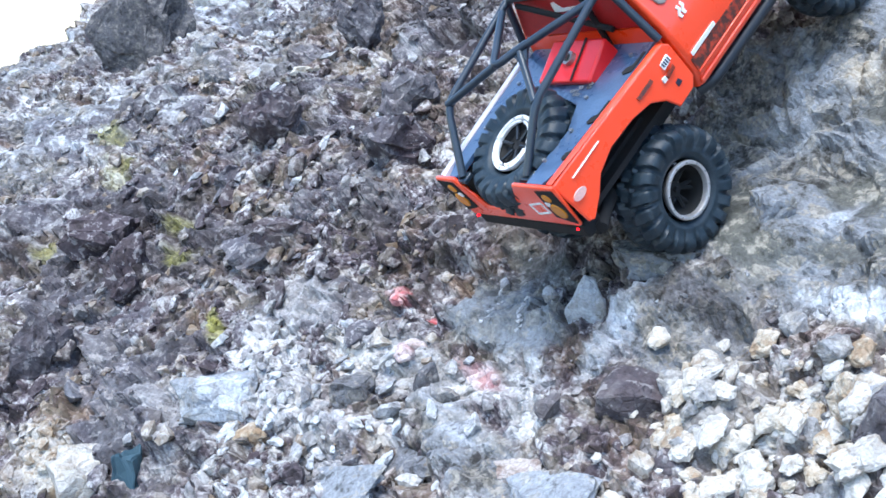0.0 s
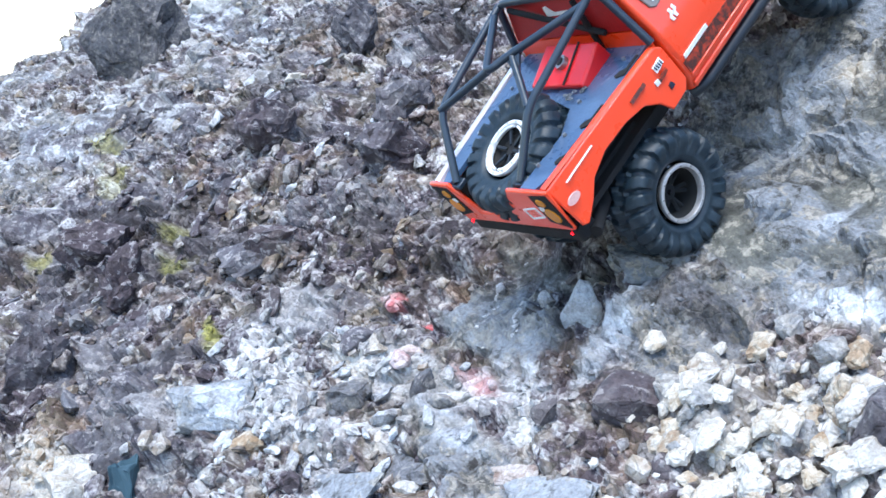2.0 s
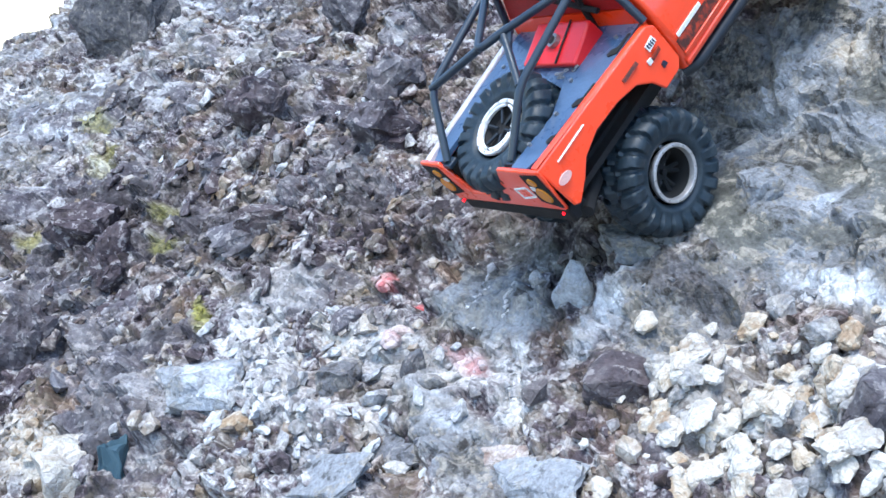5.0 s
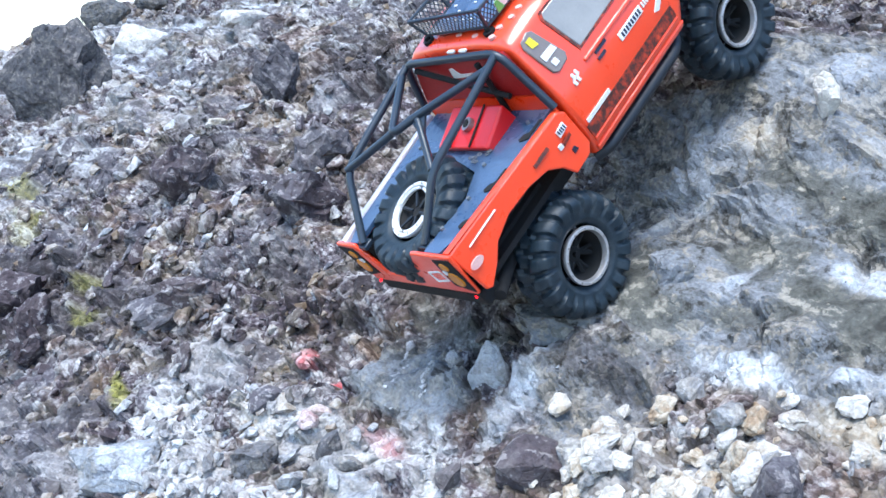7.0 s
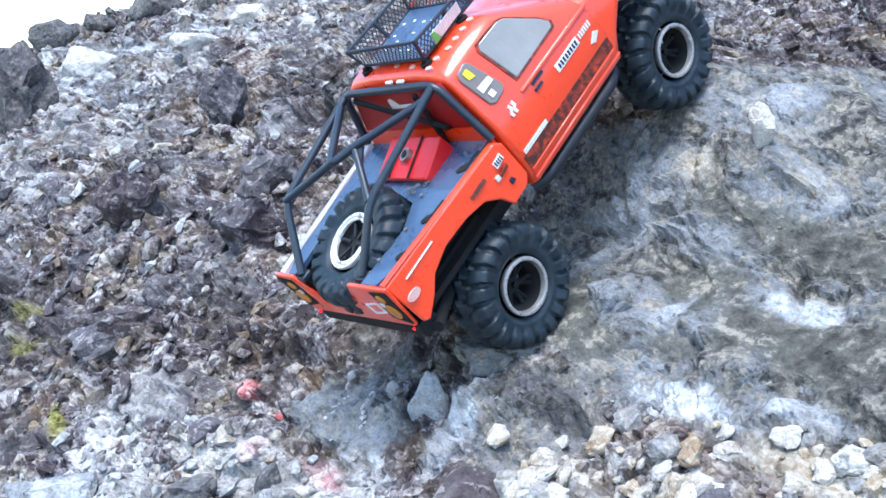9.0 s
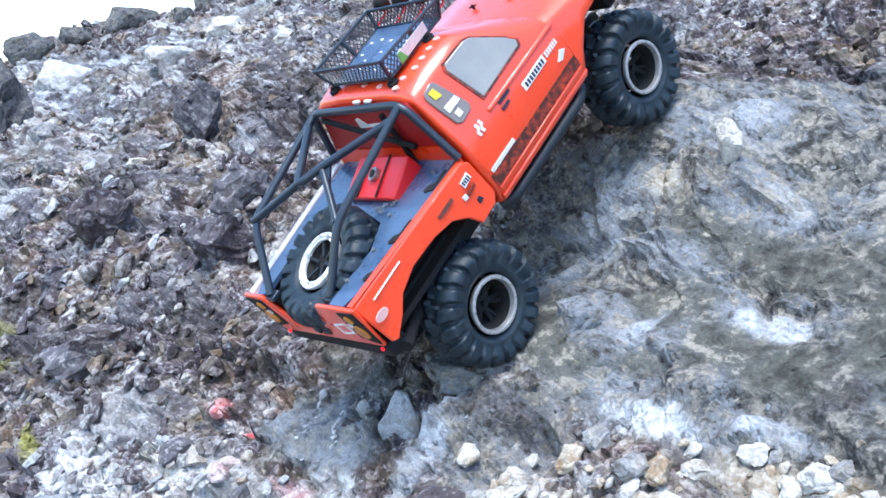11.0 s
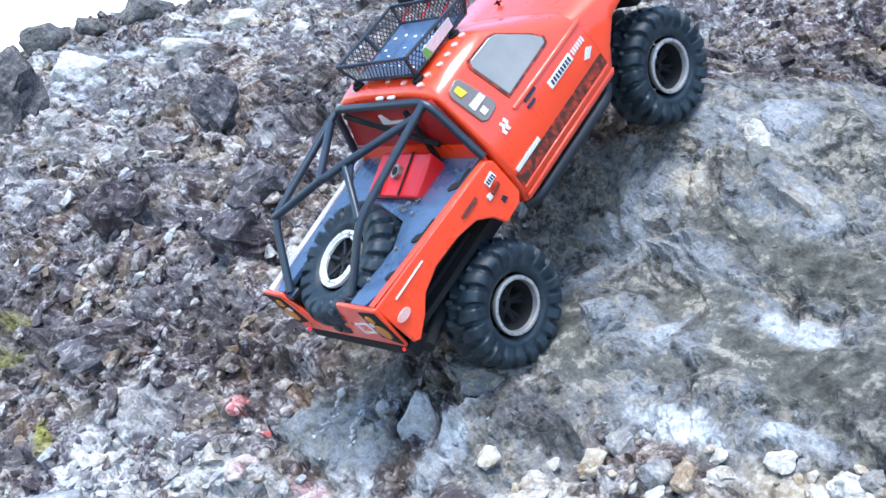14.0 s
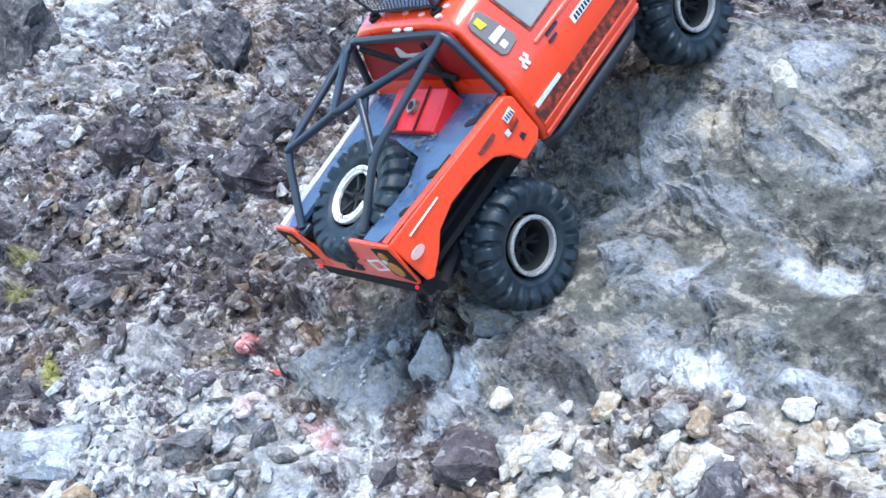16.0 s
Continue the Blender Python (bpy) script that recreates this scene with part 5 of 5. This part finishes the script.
tube(bm, [(0.072, 0.462, 1.925), (0.07, 0.458, 1.934)], 0.042, 14)
part("cap_core", bm, BLACK, fuel)
bm = bmesh.new()
for k in range(9):
    a = k * 0.16
    c = Vector((0.36 + 0.1 * math.sin(a * 5), 0.3 - a * 0.14, 1.77 - 0.02 * (k % 2)))
    tube(bm, [c + Vector((0.025 * math.cos(j * 0.9), 0.018 * math.sin(j * 0.9), 0.006 * j / 7)) for j in range(8)], 0.006, 5)
part("chain", bm, STEEL, bed, "small steel chain")
spare = build_wheel("spare_wheel", truck, WHITERING, "white beadlock ring", 6, 0.004)
bm = bmesh.new()
for k in range(4):
    arc = [(math.pi / 2 * k + 0.12 + 1.33 * j / 9) for j in range(10)]
    tube(bm, [(0.2, 0.222 * math.cos(a), 0.222 * math.sin(a)) for a in arc], 0.014, 6)
part("inner_ring", bm, WHITERING, spare, "thin white inner ring in four arcs")
bm = bmesh.new()
revolve(bm, [(0.14, 0.0), (0.15, 0.05), (0.125, 0.07), (0.11, 0.19), (0.15, 0.23)], 36)
hub_face = part("hub_face", bm, BLACK, spare, "dull black hub face")
for k in range(6):
    bm = bmesh.new()
    a = math.pi / 3 * k
    tube(bm, [(0.145, 0.06 * math.cos(a), 0.06 * math.sin(a)), (0.165, 0.215 * math.cos(a), 0.215 * math.sin(a))], 0.018, 6)
    part("hub_spoke", bm, SLIDER, spare)
tilt = Vector((-0.04, -0.3, 0.945)).normalized()
spare.matrix_basis = Matrix.Translation(Vector((-0.05, -0.5, 1.8)) * D - tilt * 0.022) @ tilt.to_track_quat("X", "Z").to_matrix().to_4x4()

# ---- roll cage ----
cage = new("roll_cage")
cage.parent = truck
BARS = [
    ("hoop_bar", [(-0.98, 0.77, 1.78), (-0.75, 0.81, 2.42), (0.7, 0.82, 2.44), (0.97, 0.77, 1.78)], 0.04),
    ("rear_stay", [(0.66, 0.82, 2.42), (0.44, -0.31, 2.12), (0.4, -0.82, 1.72)], 0.04),
    ("rear_stay", [(-0.73, 0.8, 2.4), (-0.79, -0.4, 2.2), (-0.54, -0.9, 1.72)], 0.04),
    ("v_brace", [(0.64, 0.7, 2.38), (-0.06, 0.1, 2.35), (-0.18, -0.08, 2.35), (-0.7, 0.66, 2.38)], 0.04),
    ("side_brace", [(-0.2, -0.03, 2.34), (-0.79, -0.4, 2.2)], 0.04),
    ("gusset_brace", [(0.0, 0.15, 2.34), (0.22, -0.08, 2.22), (0.43, -0.3, 2.12)], 0.036),
]
for name, pts, r in BARS:
    bm = bmesh.new()
    tube(bm, bend(pts, 0.14), r, 12)
    part(name, bm, CAGE, cage)
bm = bmesh.new()
prism(bm, [(0.06, 0.26, 2.36), (-0.1, 0.12, 2.36), (0.16, -0.02, 2.22)], lambda x, y, z: (x, y, z + 0.015), lambda x, y, z: (x, y, z - 0.015))
gusset = part("gusset_plate", bm, CAGE, cage)
for x, y, z in ((0.02, 0.2, 2.36), (-0.03, 0.13, 2.35), (0.05, 0.1, 2.32)):
    bm = bmesh.new()
    tube(bm, [(x, y, z), (x, y, z + 0.025)], 0.018, 8)
    part("bolt", bm, BLACK, cage)
for x, y, z in ((0.4, -0.82, 1.7), (-0.54, -0.9, 1.7)):
    bm = bmesh.new()
    box(bm, x - 0.07, x + 0.07, y - 0.05, y + 0.07, z - 0.03, z + 0.02)
    part("foot_plate", bm, CAGE, cage, bevel=0.01)

# ---- roof rack with lamps ----
rack = new("roof_rack")
rack.parent = truck
ZB, ZT = 2.555, 2.76
LOWER = [(-0.46, 1.06, ZB), (0.46, 1.06, ZB), (0.49, 1.87, ZB - 0.02), (-0.49, 1.87, ZB - 0.02)]
UPPER = [(-0.54, 1.03, ZT), (0.52, 1.05, ZT), (0.55, 1.95, ZT - 0.05), (-0.53, 1.92, ZT - 0.04)]
for name, ring in (("lower_rail", LOWER), ("upper_rail", UPPER)):
    for a, b in zip(ring, ring[1:] + ring[:1]):
        bm = bmesh.new()
        tube(bm, [a, b], 0.017, 8)
        part(name, bm, CAGE, rack)
for a, b in zip(LOWER, UPPER):
    bm = bmesh.new()
    tube(bm, [a, b], 0.019, 8)
    part("corner_post", bm, CAGE, rack)
for f in (0.5,):
    for i in (1, 3):
        a, b = Vector(LOWER[i]).lerp(Vector(LOWER[(i + 1) % 4]), f), Vector(UPPER[i]).lerp(Vector(UPPER[(i + 1) % 4]), f)
        bm = bmesh.new()
        tube(bm, [a, b], 0.022, 8)
        part("side_post", bm, CAGE, rack)
for i in range(4):
    a, b, c, d = Vector(LOWER[i]), Vector(LOWER[(i + 1) % 4]), Vector(UPPER[(i + 1) % 4]), Vector(UPPER[i])
    bm = bmesh.new()
    nx, nz = int((b - a).length / 0.05), 3
    for k in range(-nz, nx):
        for sgn in (1, -1):
            # diagonal wires clipped to the panel
            pts = []
            for j in range(nz + 1):
                u = (k + j) / nx if sgn > 0 else (k + nz - j) / nx
                if 0 <= u <= 1:
                    pts.append(a.lerp(b, u).lerp(d.lerp(c, u), j / nz))
            if len(pts) > 1:
                tube(bm, [pts[0], pts[-1]], 0.0055, 4)
    part("wire_mesh", bm, CAGE, rack, "black diamond wire mesh")
bm = bmesh.new()
box(bm, -0.45, 0.45, 1.07, 1.84, ZB - 0.022, ZB - 0.006)
floor_plate = part("floor_plate", bm, DECK, rack, "black tray floor with pale bolts, blue sky sheen in its colour")
for k in range(18):
    bm = bmesh.new()
    x, y = -0.36 + 0.144 * (k % 6) + rm.uniform(-0.04, 0.04), 1.2 + 0.2 * (k // 6) + rm.uniform(-0.05, 0.05)
    w, l = rm.uniform(0.025, 0.05), rm.uniform(0.015, 0.03)
    box(bm, x, x + w, y, y + l, ZB - 0.006, ZB + 0.006)
    part("tray_mark", bm, WHITE, rack, "pale worn mark", 0.006)
for x, y in ((-0.46, 1.03), (0.46, 1.05), (0.5, 1.62), (-0.5, 1.62)):
    bm = bmesh.new()
    tube(bm, [(x, y, ROOF + 0.01), (x, y, ROOF + 0.05)], 0.06, 12)
    tube(bm, [(x, y, ROOF + 0.02), (x, y, ZB)], 0.03, 8)
    part("rack_foot", bm, BLACK, rack)
bm = bmesh.new()
prism(bm, [(1.22, 2.57), (1.66, 2.57), (1.66, 2.68), (1.22, 2.69)], lambda y, z: (0.51 + (z - ZB) * 0.3, y, z), lambda y, z: (0.5 + (z - ZB) * 0.3, y, z))
plate = part("side_plate", bm, WHITE, rack, "white plate with a green corner on the rack side")
bm = bmesh.new()
prism(bm, [(1.22, 2.57), (1.32, 2.57), (1.26, 2.69), (1.22, 2.69)], lambda y, z: (0.516 + (z - ZB) * 0.3, y, z), lambda y, z: (0.51 + (z - ZB) * 0.3, y, z))
part("green_corner", bm, GREENDEC, rack)
for x in (-0.5, -0.19, 0.12, 0.42):
    spot = new("spot_lamp")
    spot.parent = truck
    bm = bmesh.new()
    prof = [(0.075, 0.0), (0.07, 0.045), (0.04, 0.075), (-0.015, 0.09), (-0.04, 0.09), (-0.04, 0.0)]
    revolve(bm, prof, 20)
    bmesh.ops.rotate(bm, verts=bm.verts[:], matrix=Matrix.Rotation(radians(-90), 3, "Z"))
    bmesh.ops.translate(bm, verts=bm.verts[:], vec=(x, 2.09, 2.67))
    part("lamp_bowl", bm, BLACK, spot, "black lamp bowl")
    bm = bmesh.new()
    tube(bm, [(x, 2.132, 2.67), (x, 2.14, 2.67)], 0.082, 20)
    part("lens", bm, WHITE, spot, "clear lens")
    bm = bmesh.new()
    tube(bm, [(x, 1.87, 2.54), (x, 2.06, 2.57), (x, 2.09, 2.61)], 0.012, 8)
    part("bracket", bm, REDBOX, spot, "red bracket")

# ---- chassis, bumpers, sliders, axles ----
chassis = truck
for sgn in (1, -1):
    bm = bmesh.new()
    tube(bm, bend([(sgn * 0.86, 0.86, 1.03), (sgn * 0.96, 1.0, 1.02), (sgn * 0.98, 2.25, 1.02), (sgn * 0.88, 2.42, 1.03)], 0.12), 0.062, 12)
    part("rock_slider", bm, SLIDER, chassis, "black side tube")
    bm = bmesh.new()
    box(bm, sgn * 0.3 - 0.04, sgn * 0.3 + 0.04, -0.8, 3.6, 0.85, 1.02)
    part("frame_rail", bm, BLACK, chassis)
    for y in (0.05, 3.18):
        bm = bmesh.new()
        tube(bm, [(sgn * 0.45, y + (0.25 if y < 1 else -0.25), 0.7), (sgn * 0.42, y + (0.1 if y < 1 else -0.1), 1.45)], 0.08, 10)
        part("shock_absorber", bm, BLACK, chassis)
for y in (0.05, 3.18):
    bm = bmesh.new()
    tube(bm, [(-0.75, y, 0.56), (0.75, y, 0.56)], 0.08, 12)
    bmesh.ops.create_icosphere(bm, subdivisions=2, radius=0.19, matrix=Matrix.Translation((0.12, y, 0.56)))
    part("axle", bm, BLACK, chassis)
bm = bmesh.new()
box(bm, -0.28, 0.28, 0.9, 2.2, 0.72, 1.0)
part("skid_plate", bm, BLACK, chassis, bevel=0.05)
bm = bmesh.new()
box(bm, -0.82, 0.82, -0.94, -0.72, 1.03, 1.2)
bumper = part("rear_bumper", bm, BLACK, chassis, "black rear bumper", 0.03)
bm = bmesh.new()
box(bm, -0.82, 0.82, -0.7, 0.8, 1.18, 1.24)
box(bm, -0.55, 0.55, -0.72, -0.55, 0.78, 1.2)
box(bm, -0.4, 0.4, -0.55, 0.9, 0.8, 1.0)
part("underbody", bm, BLACK, chassis)
for x in (-0.82, 0.73):
    bm = bmesh.new()
    tube(bm, [(x, -0.9, 1.16), (x, -0.955, 1.16)], 0.014, 12)
    part("red_lamp", bm, REDLED, bumper, "small lit red lamp")
bm = bmesh.new()
tube(bm, bend([(0.5, -0.2, 0.95), (0.72, -0.6, 1.02), (0.86, -0.82, 1.05)], 0.1), 0.06, 14)
part("exhaust_pipe", bm, BLACK, chassis, "short dull black exhaust pipe")
bm = bmesh.new()
tube(bm, bend([(-0.9, 3.7, 1.2), (-0.8, 3.95, 1.25), (0.8, 3.95, 1.25), (0.92, 3.7, 1.2), (0.95, 3.35, 1.38)], 0.15), 0.06, 10)
front = part("front_bumper", bm, BLACK, chassis, "black tube front bumper")
bm = bmesh.new()
prism(bm, [(3.42, 1.32), (3.86, 1.28), (3.86, 1.34), (3.5, 1.52)], lambda y, z: (0.92, y, z), lambda y, z: (0.89, y, z))
sp = part("bumper_plate", bm, WHITE, front, "white side plate with round holes")
for k in range(3):
    bm = bmesh.new()
    tube(bm, [(0.915, 3.54 + 0.1 * k, 1.37), (0.925, 3.54 + 0.1 * k, 1.37)], 0.04, 12)
    part("plate_hole", bm, BLACK, front)
bm = bmesh.new()
box(bm, -0.9, 0.9, 3.3, 3.72, 1.25, 1.6)
part("grille", bm, BLACK, chassis, bevel=0.03)
